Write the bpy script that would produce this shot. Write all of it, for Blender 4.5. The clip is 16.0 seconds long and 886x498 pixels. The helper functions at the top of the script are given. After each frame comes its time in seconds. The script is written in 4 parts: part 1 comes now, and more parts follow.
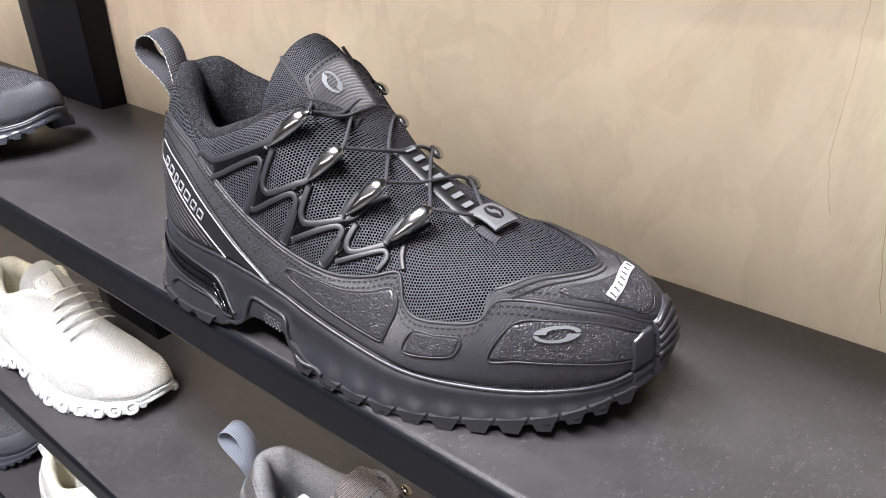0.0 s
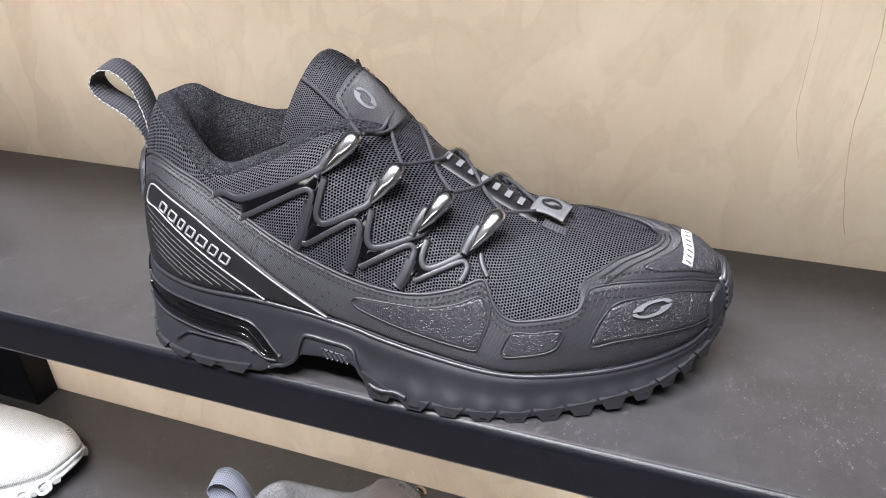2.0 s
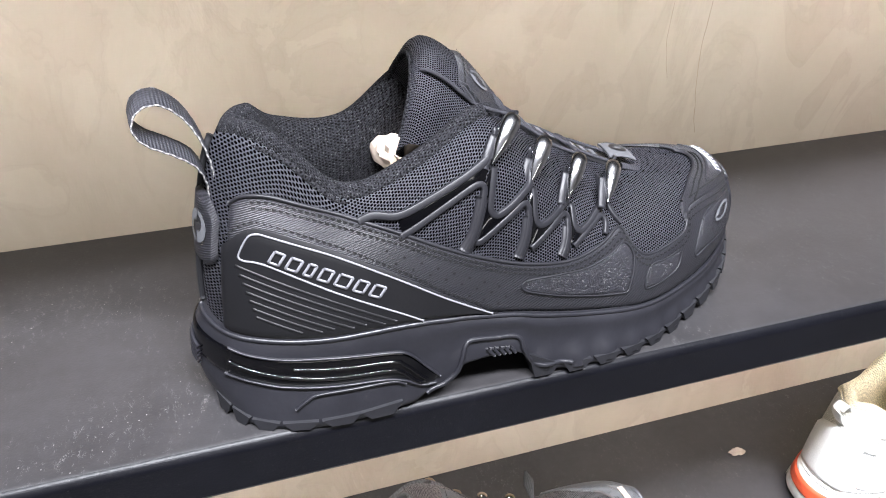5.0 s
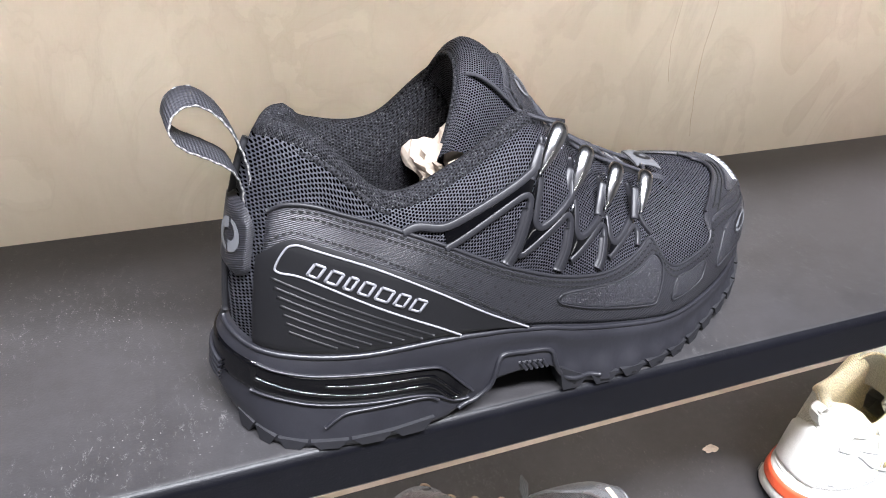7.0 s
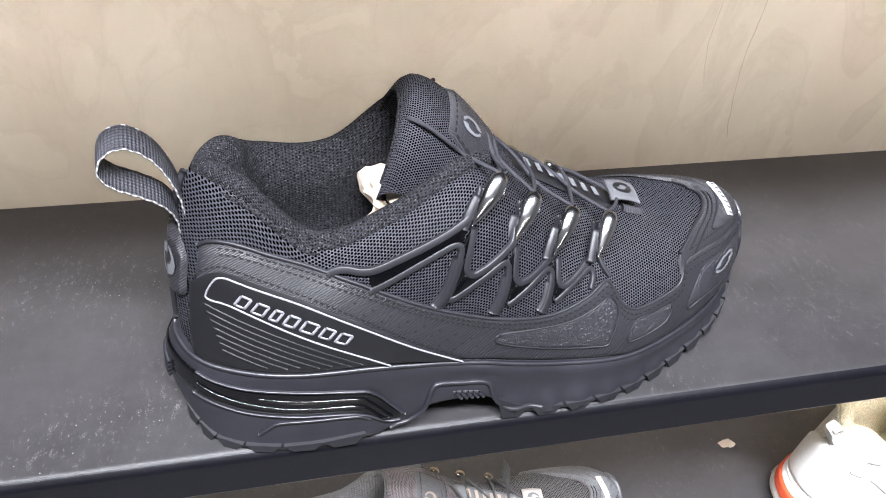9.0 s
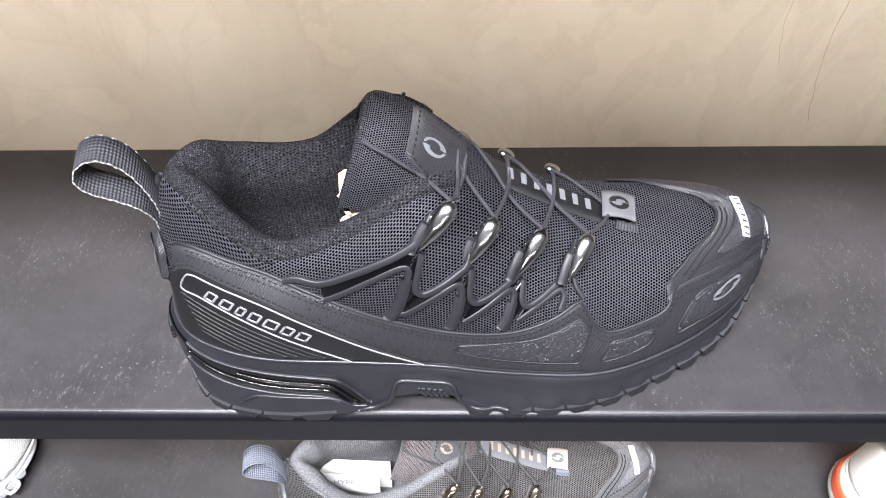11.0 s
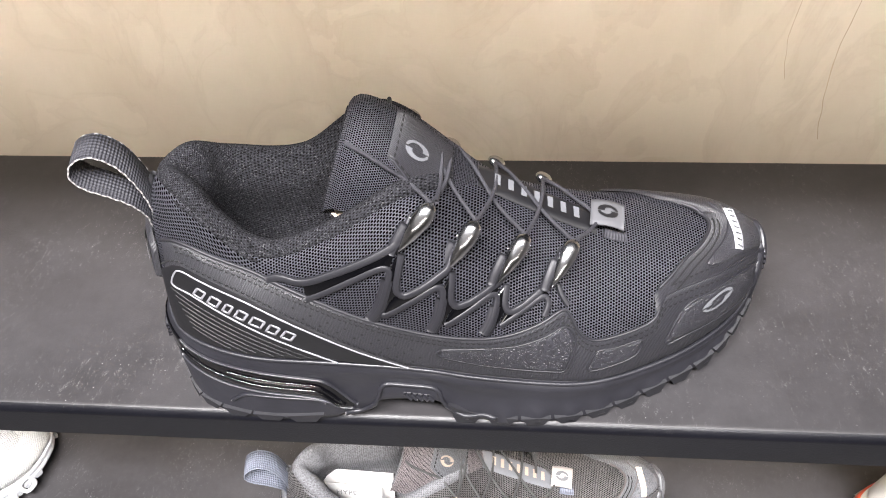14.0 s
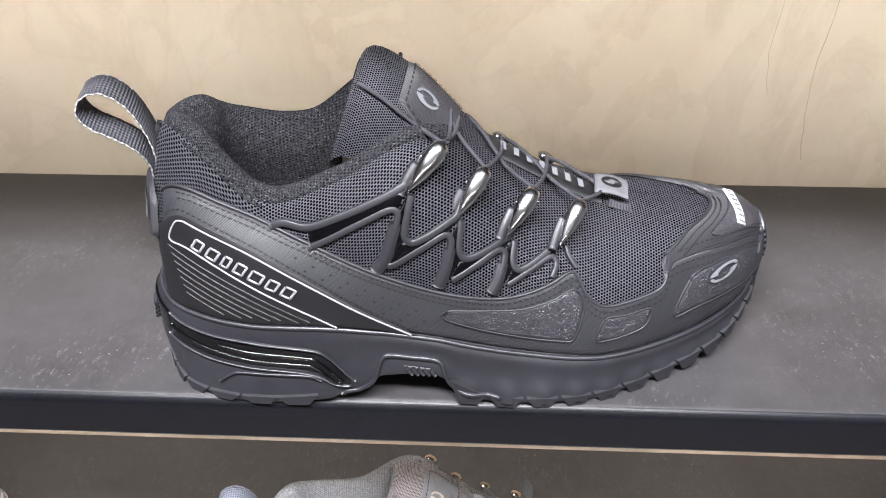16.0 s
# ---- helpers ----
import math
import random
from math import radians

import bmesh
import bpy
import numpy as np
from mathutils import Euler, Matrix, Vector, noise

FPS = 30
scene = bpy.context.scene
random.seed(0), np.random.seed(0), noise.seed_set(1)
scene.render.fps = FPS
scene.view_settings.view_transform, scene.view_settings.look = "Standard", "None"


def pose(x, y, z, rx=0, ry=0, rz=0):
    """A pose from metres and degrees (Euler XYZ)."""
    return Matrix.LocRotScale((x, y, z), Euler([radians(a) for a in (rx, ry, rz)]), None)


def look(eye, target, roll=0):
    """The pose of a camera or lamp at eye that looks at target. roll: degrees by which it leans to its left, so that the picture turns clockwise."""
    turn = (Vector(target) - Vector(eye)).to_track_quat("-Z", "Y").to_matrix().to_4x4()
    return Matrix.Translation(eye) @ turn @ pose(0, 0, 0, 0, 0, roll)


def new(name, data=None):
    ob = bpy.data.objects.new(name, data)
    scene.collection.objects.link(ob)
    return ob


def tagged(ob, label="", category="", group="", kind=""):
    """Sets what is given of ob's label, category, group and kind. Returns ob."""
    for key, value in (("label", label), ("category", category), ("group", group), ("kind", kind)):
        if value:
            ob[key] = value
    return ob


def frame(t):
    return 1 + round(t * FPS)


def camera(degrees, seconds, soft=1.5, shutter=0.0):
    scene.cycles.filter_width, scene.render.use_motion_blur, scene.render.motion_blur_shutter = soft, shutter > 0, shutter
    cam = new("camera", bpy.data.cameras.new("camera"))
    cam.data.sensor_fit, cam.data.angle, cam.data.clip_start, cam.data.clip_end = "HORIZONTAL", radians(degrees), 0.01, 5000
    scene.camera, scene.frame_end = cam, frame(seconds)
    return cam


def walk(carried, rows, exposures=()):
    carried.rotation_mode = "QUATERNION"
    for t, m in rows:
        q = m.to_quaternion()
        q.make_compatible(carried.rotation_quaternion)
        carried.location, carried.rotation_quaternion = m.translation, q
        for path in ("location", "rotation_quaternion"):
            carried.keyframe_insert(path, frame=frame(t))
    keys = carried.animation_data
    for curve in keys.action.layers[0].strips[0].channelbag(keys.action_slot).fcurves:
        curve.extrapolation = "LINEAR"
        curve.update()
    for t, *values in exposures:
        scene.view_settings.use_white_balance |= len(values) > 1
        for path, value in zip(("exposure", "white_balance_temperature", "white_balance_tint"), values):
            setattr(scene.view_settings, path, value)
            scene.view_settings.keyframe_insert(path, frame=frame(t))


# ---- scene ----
cam = camera(61.80, 16.0, soft=1.0)
PATH = [
    (0, 0.29525, -0.18817, 1.23795, 62.034, 1.195, 39.77),
    (0.5, 0.28815, -0.19116, 1.23618, 61.832, 1.368, 37.53),
    (1, 0.26659, -0.20423, 1.23865, 61.192, 1.789, 33.602),
    (1.5, 0.22908, -0.22444, 1.247, 60.173, 2.113, 27.839),
    (2, 0.1759, -0.25, 1.25543, 59.539, 2.31, 20.562),
    (2.5, 0.11622, -0.27162, 1.25653, 59.351, 2.207, 12.532),
    (3, 0.05161, -0.2822, 1.25725, 58.904, 2.118, 4.638),
    (3.5, 0.00263, -0.2829, 1.25872, 58.596, 1.862, -2.82),
    (4, -0.0358, -0.27623, 1.2575, 58.099, 1.352, -9.202),
    (4.5, -0.07455, -0.2645, 1.26028, 57.444, 0.175, -14.366),
    (5, -0.10509, -0.25001, 1.25619, 57.517, -1.05, -18.157),
    (7.5, -0.14216, -0.21555, 1.25664, 55.622, -4.694, -21.822),
    (8, -0.13175, -0.21492, 1.26703, 53.903, -4.795, -19.433),
    (8.5, -0.09906, -0.21444, 1.28952, 51.485, -4.487, -15.753),
    (9, -0.06544, -0.20825, 1.31043, 48.627, -4.009, -11.786),
    (9.5, -0.03932, -0.2014, 1.33236, 45.585, -3.098, -7.751),
    (10, -0.01305, -0.19256, 1.34417, 42.932, -1.737, -4.197),
    (12.5, 0.05229, -0.16751, 1.3662, 37.146, 3.636, 3.839),
    (13, 0.05398, -0.16979, 1.36535, 37.698, 3.647, 3.987),
    (13.5, 0.05514, -0.17591, 1.36519, 38.922, 3.342, 3.943),
    (14, 0.05305, -0.18573, 1.35309, 41.218, 2.683, 3.84),
    (14.5, 0.04911, -0.19627, 1.34078, 43.729, 1.948, 3.63),
    (15, 0.04432, -0.20921, 1.3262, 46.773, 1.287, 3.328),
    (15.5, 0.03941, -0.22359, 1.30703, 49.341, 0.822, 3.01),
    (16, 0.03685, -0.24054, 1.28921, 51.814, 0.532, 2.577),
]
walk(cam, [(t, pose(x, y, z, rx, ry, rz)) for t, x, y, z, rx, ry, rz in PATH],
     [(0, 0, 6600, 10), (2, 0, 6450, 10), (4, 0, 6280, 10), (9, .08, 6240, 10), (12.5, .15, 6640, 11), (14.5, .15, 6800, 11), (16, .2, 6480, 10)])
# ---- light: long lamps of the shop ceiling, one row near the shelf, two further off ----
world = bpy.data.worlds.new("shop")
scene.world = world
world.use_nodes = True
world.node_tree.nodes["Background"].inputs[0].default_value = (.9, .95, 1, 1)
world.node_tree.nodes["Background"].inputs[1].default_value = .015


def lamp(name, x, y, z, length, depth, watts, colour, target):
    data = bpy.data.lights.new(name, "AREA")
    data.shape, data.size, data.size_y, data.energy, data.color = "RECTANGLE", length, depth, watts, colour
    ob = new(name, data)
    ob.matrix_world = look((x, y, z), target)
    return ob


lamp("ceiling_lamp", -0.08, -0.80, 2.78, 1.6, 0.09, 240, (.95, .955, 1), (0.1, -.05, 1.0))
lamp("ceiling_lamp", 0.0, -5.0, 2.78, 5.0, 0.5, 80, (1, .965, .92), (0, 0.2, 1.1))
# wall washers tucked behind the front lips, aimed at the plaster below
for z, watts, drop, fan in ((1.306, 1.80, .207, 59), (1.0, 3.0, .232, 70), (.694, 2.4, .203, 62)):
    strip = lamp("led_strip", 0.0, .012, z - .012, 2.8, .008, watts, (1, .945, .875), (0, .206, z - drop))
    strip.data.spread = radians(fan)
# ---- materials ----
class Mat:
    def __init__(self, name, colour=(.5, .5, .5), rough=.5, metal=0.0, spec=.5, sheen=0.0):
        self.m = bpy.data.materials.new(name)
        self.m.use_nodes = True
        self.t = self.m.node_tree
        self.b = self.t.nodes["Principled BSDF"]
        self.put("Base Color", (*colour, 1))
        self.put("Roughness", rough)
        self.put("Metallic", metal)
        self.put("Specular IOR Level", spec)
        if sheen:
            self.put("Sheen Weight", sheen)
            self.put("Sheen Roughness", .5)

    def put(self, key, value):
        self.b.inputs[key].default_value = value

    def node(self, kind, **sets):
        n = self.t.nodes.new(kind)
        for k, v in sets.items():
            if k == "operation":
                n.operation = v
            elif k == "blend_type":
                n.blend_type = v
            elif k == "data_type":
                n.data_type = v
            else:
                n.inputs[k.replace("_", " ")].default_value = v
        return n

    def link(self, a, b):
        self.t.links.new(a, b)

    def coord(self, which="Object"):
        return self.t.nodes.new("ShaderNodeTexCoord").outputs[which]

    def scaled(self, out, scale):
        n = self.t.nodes.new("ShaderNodeMapping")
        n.inputs["Scale"].default_value = scale
        self.link(out, n.inputs["Vector"])
        return n.outputs[0]

    def noise(self, vec, scale, detail=4, rough=.55):
        n = self.node("ShaderNodeTexNoise", Scale=scale, Detail=detail, Roughness=rough)
        self.link(vec, n.inputs["Vector"])
        return n.outputs["Fac"]

    def ramp(self, fac, *stops):
        n = self.t.nodes.new("ShaderNodeValToRGB")
        while len(n.color_ramp.elements) < len(stops):
            n.color_ramp.elements.new(.5)
        for e, (p, c) in zip(n.color_ramp.elements, stops):
            e.position, e.color = p, (*c, 1) if len(c) == 3 else c
        self.link(fac, n.inputs[0])
        return n.outputs[0]

    def math(self, op, a, b=0.0):
        n = self.node("ShaderNodeMath", operation=op)
        for k, v in enumerate((a, b)):
            if isinstance(v, (int, float)):
                n.inputs[k].default_value = v
            else:
                self.link(v, n.inputs[k])
        return n.outputs[0]

    def mix(self, fac, a, b):
        n = self.node("ShaderNodeMix", data_type="RGBA")
        for k, v in zip((0, 6, 7), (fac, a, b)):
            if isinstance(v, (int, float)):
                n.inputs[k].default_value = v
            elif isinstance(v, tuple):
                n.inputs[k].default_value = (*v, 1)
            else:
                self.link(v, n.inputs[k])
        return n.outputs[2]

    def bump(self, height, strength=.3, dist=.001, before=None):
        n = self.node("ShaderNodeBump", Strength=strength, Distance=dist)
        self.link(height, n.inputs["Height"])
        if before:
            self.link(before, n.inputs["Normal"])
        self.link(n.outputs[0], self.b.inputs["Normal"])
        return n.outputs[0]

    def colour(self, out):
        self.link(out, self.b.inputs["Base Color"])

    def rough(self, out):
        self.link(out, self.b.inputs["Roughness"])


def plain(name, colour, rough, metal=0.0, grain=.15, scale=400, spec=.5, bump=.15):
    """A moulded or painted surface with fine grain and slight unevenness."""
    m = Mat(name, colour, rough, metal, spec)
    v = m.coord()
    fine, broad = m.noise(v, scale, 3), m.noise(v, 25, 4)
    dark, light = tuple(c * (1 - grain) for c in colour), tuple(min(1, c * (1 + grain)) for c in colour)
    m.colour(m.ramp(m.math("ADD", m.math("MULTIPLY", fine, .4), m.math("MULTIPLY", broad, .6)), (.35, dark), (.65, light)))
    m.rough(m.math("ADD", m.math("MULTIPLY", broad, .2), rough - .1))
    m.bump(fine, bump, .0004)
    return m.m


def hex_holes(m, k):
    """A net of round holes in a triangular grid on the surface's own coordinates (metres), pitch k: 1 on the threads, 0 in a hole."""
    s = m.t.nodes.new("ShaderNodeSeparateXYZ")
    m.link(m.coord("UV"), s.inputs[0])
    u, v = s.outputs[0], s.outputs[1]
    w = 2 * math.pi / k
    one = m.math("COSINE", m.math("MULTIPLY", u, w * 1.1547))
    two = m.math("COSINE", m.math("ADD", m.math("MULTIPLY", u, -w * .57735), m.math("MULTIPLY", v, w)))
    three = m.math("COSINE", m.math("ADD", m.math("MULTIPLY", u, -w * .57735), m.math("MULTIPLY", v, -w)))
    total = m.math("ADD", m.math("ADD", one, two), three)
    return m.math("SUBTRACT", 1.0, m.math("MULTIPLY", m.math("ADD", total, 1.5), 1 / 4.5))


def net(name, thread, hole, k=.00155, rough=.5):
    m = Mat(name, thread, rough, 0, .3)
    h = hex_holes(m, k)
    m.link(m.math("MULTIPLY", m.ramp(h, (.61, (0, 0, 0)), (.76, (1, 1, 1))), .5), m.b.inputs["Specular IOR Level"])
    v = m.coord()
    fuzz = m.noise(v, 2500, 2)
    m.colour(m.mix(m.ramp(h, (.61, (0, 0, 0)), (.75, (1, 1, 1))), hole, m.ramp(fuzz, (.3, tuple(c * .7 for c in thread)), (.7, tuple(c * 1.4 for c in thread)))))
    m.bump(m.math("ADD", m.ramp(h, (.25, (0, 0, 0)), (.75, (1, 1, 1))), m.math("MULTIPLY", fuzz, .3)), 1.0, .0014)
    return m.m


def woven(name, colour, k=.0009, rough=.42, depth=.0004, sheen=.0, spec=.85):
    """Cloth with a fine diagonal or straight weave on the surface's own coordinates."""
    m = Mat(name, colour, rough, 0, spec, sheen)
    s = m.t.nodes.new("ShaderNodeSeparateXYZ")
    m.link(m.coord("UV"), s.inputs[0])
    u, v = s.outputs[0], s.outputs[1]
    w = 2 * math.pi / k
    one = m.math("SINE", m.math("MULTIPLY", m.math("ADD", u, v), w))
    two = m.math("SINE", m.math("MULTIPLY", m.math("SUBTRACT", u, v), w))
    weave = m.math("ADD", m.math("MULTIPLY", m.math("MULTIPLY", one, two), .5), .5)
    broad = m.noise(m.coord(), 60, 4)
    dark, light = tuple(c * .65 for c in colour), tuple(min(1, c * 1.4) for c in colour)
    m.colour(m.ramp(m.math("ADD", m.math("MULTIPLY", weave, .7), m.math("MULTIPLY", broad, .3)), (.25, dark), (.75, light)))
    m.bump(weave, .6, depth)
    return m.m


def twill(name, colour, k=.00115, rough=.46, spec=.6):
    """Coated cloth with raised slanting ribs, broken up along their length."""
    m = Mat(name, colour, rough, 0, spec)
    s = m.t.nodes.new("ShaderNodeSeparateXYZ")
    m.link(m.coord("UV"), s.inputs[0])
    u, v = s.outputs[0], s.outputs[1]
    w = 2 * math.pi / k
    fine = m.noise(m.coord(), 900, 2)
    rib = m.math("SINE", m.math("ADD", m.math("MULTIPLY", m.math("ADD", m.math("MULTIPLY", u, .8), v), w), m.math("MULTIPLY", fine, 1.8)))
    cross = m.math("SINE", m.math("MULTIPLY", m.math("SUBTRACT", u, m.math("MULTIPLY", v, .5)), w * .55))
    h = m.math("ADD", m.math("MULTIPLY", rib, .38), m.math("ADD", m.math("MULTIPLY", cross, .12), .5))
    broad = m.noise(m.coord(), 45, 4)
    mixd = m.math("ADD", m.math("MULTIPLY", h, .75), m.math("MULTIPLY", broad, .25))
    m.colour(m.ramp(mixd, (.22, tuple(c * .40 for c in colour)), (.78, tuple(min(1, c * 1.55) for c in colour))))
    m.rough(m.math("ADD", m.math("MULTIPLY", broad, .2), rough - .1))
    m.bump(h, .6, .0005)
    return m.m


def fuzzy(name, colour, scale=620, k=.0015):
    """Brushed knitted lining: black gaps, soft loops and bright loose fibres."""
    m = Mat(name, colour, .9, 0, .08)
    h = hex_holes(m, k)
    v = m.coord()
    f = m.noise(v, scale, 3, .75)
    spark = m.noise(v, scale * 1.9, 2, .6)
    gap = .10 if colour[0] < .08 else .62
    loops = m.ramp(m.math("ADD", m.math("MULTIPLY", h, .25), m.math("MULTIPLY", f, .75)), (.40, tuple(c * gap for c in colour)), (.66, tuple(c * 1.5 for c in colour)))
    m.colour(m.mix(m.math("MULTIPLY", m.ramp(spark, (.60, (0, 0, 0)), (.68, (1, 1, 1))), .75), loops, tuple(min(c * 7, c + .085) for c in colour)))
    m.bump(m.math("ADD", m.math("MULTIPLY", h, .4), m.math("MULTIPLY", f, 1.2)), .9, .0009)
    return m.m


def braided(name, pale, dark, k=.0034):
    """Edge thread of a webbing, pale where it comes up over the dark weft."""
    m = Mat(name, pale, .7, 0, .3)
    s = m.t.nodes.new("ShaderNodeSeparateXYZ")
    m.link(m.coord("UV"), s.inputs[0])
    f = m.math("ADD", m.math("SINE", m.math("MULTIPLY", s.outputs[0], 2 * math.pi / k)), m.math("MULTIPLY", m.noise(m.coord(), 260, 2), .6))
    m.colour(m.ramp(f, (.0, dark), (.35, pale)))
    return m.m


def leathery(name, colour, rough=.40):
    """Embossed pebble grain."""
    m = Mat(name, colour, rough, 0, .55)
    v = m.coord()
    n = m.node("ShaderNodeTexNoise", Scale=430, Detail=2, Roughness=.5, Distortion=1.2)
    m.link(v, n.inputs["Vector"])
    worm = m.ramp(m.math("ABSOLUTE", m.math("SUBTRACT", n.outputs["Fac"], .5)), (.0, (0, 0, 0)), (.09, (1, 1, 1)))
    h = m.math("ADD", m.math("MULTIPLY", worm, .6), m.math("MULTIPLY", m.noise(v, 900, 3), .4))
    m.bump(h, .8, .0007)
    m.colour(m.ramp(h, (.2, tuple(c * .5 for c in colour)), (.8, tuple(c * 1.3 for c in colour))))
    return m.m


def plaster_mat():
    """Trowelled plaster: pale clouds with soft edges, slanting trowel strokes, faint hairlines and pits."""
    m = Mat("polished_plaster", (.6, .5, .38), .55)
    v = m.coord()
    slant = m.t.nodes.new("ShaderNodeMapping")
    slant.inputs["Rotation"].default_value = (0, radians(38), 0)
    slant.inputs["Scale"].default_value = (1, 1, .6)
    m.link(v, slant.inputs["Vector"])
    broad = m.noise(v, 4, 5, .55)
    cloud = m.node("ShaderNodeTexNoise", Scale=9, Detail=7, Roughness=.6, Distortion=.9)
    m.link(slant.outputs[0], cloud.inputs["Vector"])
    trowel = m.node("ShaderNodeTexNoise", Scale=13, Detail=5, Roughness=.5, Distortion=1.6)
    m.link(slant.outputs[0], trowel.inputs["Vector"])
    base = m.ramp(m.math("ADD", m.math("MULTIPLY", broad, .45), m.math("MULTIPLY", cloud.outputs["Fac"], .55)),
                  (.38, (.455, .372, .287)), (.5, (.540, .452, .361)), (.62, (.620, .532, .440)))
    patch = m.ramp(trowel.outputs["Fac"], (.535, (0, 0, 0)), (.55, (1, 1, 1)))
    edge = m.ramp(trowel.outputs["Fac"], (.475, (0, 0, 0)), (.5, (1, 1, 1)), (.512, (0, 0, 0)))
    tint = m.ramp(m.noise(v, 3.2, 3), (.4, (.60, .488, .408)), (.6, (.52, .472, .392)))
    body = m.mix(m.math("MULTIPLY", patch, .24), m.mix(.30, base, tint), (.66, .575, .475))
    pits = m.node("ShaderNodeTexVoronoi", Scale=26)
    m.link(v, pits.inputs["Vector"])
    pit = m.math("MULTIPLY", m.ramp(pits.outputs["Distance"], (.025, (1, 1, 1)), (.05, (0, 0, 0))), m.ramp(pits.outputs["Color"], (.72, (0, 0, 0)), (.74, (1, 1, 1))))
    m.colour(m.mix(m.math("MULTIPLY", pit, .6), m.mix(m.math("MULTIPLY", edge, .15), body, (.41, .33, .245)), (.25, .19, .13)))
    fine = m.noise(v, 160, 4)
    m.bump(m.math("ADD", trowel.outputs["Fac"], m.math("MULTIPLY", fine, .05)), .30, .006)
    m.rough(m.math("ADD", m.math("MULTIPLY", cloud.outputs["Fac"], .3), .40))
    return m.m


def powder_mat(name, tone, dusty, gloss, spec):
    """Black powder-coated sheet with orange peel; on decks lint and dust."""
    m = Mat(name, tone, .4, 0, spec)
    v = m.coord()
    peel = m.noise(v, 900, 2)
    broad = m.noise(v, 9, 5)
    where = m.ramp(m.noise(v, 13, 4), (.42, (.05, .05, .05)), (.62, (1, 1, 1)))
    fibres = None
    for scale, shift in ((420, 0.0), (610, 3.7), (830, 9.1)):
        warp = m.t.nodes.new("ShaderNodeMapping")
        warp.inputs["Location"].default_value = (shift, shift * .7, 0)
        warp.inputs["Rotation"].default_value = (0, 0, shift)
        warp.inputs["Scale"].default_value = (1, .45, 1)
        m.link(v, warp.inputs["Vector"])
        lint = m.node("ShaderNodeTexNoise", Scale=scale, Detail=2, Roughness=.5, Distortion=2.5)
        m.link(warp.outputs[0], lint.inputs["Vector"])
        line = m.ramp(m.math("ABSOLUTE", m.math("SUBTRACT", lint.outputs["Fac"], .5)), (.0, (1, 1, 1)), (.022, (0, 0, 0)))
        keep = m.ramp(m.noise(warp.outputs[0], scale * .55, 2), (.60, (0, 0, 0)), (.66, (1, 1, 1)))
        one = m.math("MULTIPLY", line, keep)
        fibres = one if fibres is None else m.math("MAXIMUM", fibres, one)
    speck = m.node("ShaderNodeTexVoronoi", Scale=330)
    m.link(v, speck.inputs["Vector"])
    pick = m.ramp(speck.outputs["Color"], (.60, (0, 0, 0)), (.62, (1, 1, 1)))
    dots = m.math("MULTIPLY", m.ramp(speck.outputs["Distance"], (.06, (1, 1, 1)), (.12, (0, 0, 0))), pick)
    grime = m.math("MAXIMUM", m.math("MULTIPLY", m.math("MULTIPLY", fibres, where), .5), m.math("MULTIPLY", m.math("MULTIPLY", dots, where), .9))
    film = m.math("MULTIPLY", m.noise(v, 75, 7, .8), .5)
    base = m.ramp(m.math("ADD", m.math("MULTIPLY", broad, .5), film), (.36, tuple(c * .72 for c in tone)), (.64, tuple(c * 1.3 for c in tone)))
    grime = m.math("MULTIPLY", grime, dusty)
    m.colour(m.mix(grime, base, (.48, .47, .46)))
    m.rough(m.math("ADD", m.math("MULTIPLY", broad, .12), m.math("ADD", gloss, m.math("MULTIPLY", grime, .4))))
    m.bump(peel, .35, .00025)
    return m.m


PLASTER = plaster_mat()
# one coat, two tones: the front faces' shade is put into this darker colour
SHADED_POWDER = powder_mat("shaded_black_powder_coat", (.0035, .0036, .0055), .10, .30, .2)
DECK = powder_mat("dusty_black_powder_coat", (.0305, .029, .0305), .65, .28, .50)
FLOOR_MAT = plain("grey_floor", (.13, .127, .124), .5, 0, .12, 60)
WHITE_PAINT = plain("white_paint", (.24, .236, .232), .7, 0, .04, 120)
# ---- helpers of the build ----
def mesh_of(name, verts, faces, mat, uvs=None, smooth=True):
    me = bpy.data.meshes.new(name)
    me.from_pydata([tuple(map(float, v)) for v in verts], [], faces)
    if smooth:
        me.polygons.foreach_set("use_smooth", [True] * len(me.polygons))
    if uvs is not None:
        layer = me.uv_layers.new(name="surface")
        idx = np.zeros(len(me.loops), int)
        me.loops.foreach_get("vertex_index", idx)
        layer.data.foreach_set("uv", np.asarray(uvs, float)[idx].reshape(-1))
    me.materials.append(mat)
    me.update()
    return me


def solid(name, verts, faces, mat, parent=None, label="", uvs=None, smooth=True):
    ob = new(name, mesh_of(name, verts, faces, mat, uvs, smooth))
    if parent:
        ob.parent = parent
    if label:
        tagged(ob, label)
    return ob


def part(name, bm, mat, parent=None, label="", smooth=False):
    me = bpy.data.meshes.new(name)
    bm.to_mesh(me)
    bm.free()
    if smooth:
        me.polygons.foreach_set("use_smooth", [True] * len(me.polygons))
    me.materials.append(mat)
    ob = new(name, me)
    if parent:
        ob.parent = parent
    if label:
        tagged(ob, label)
    return ob


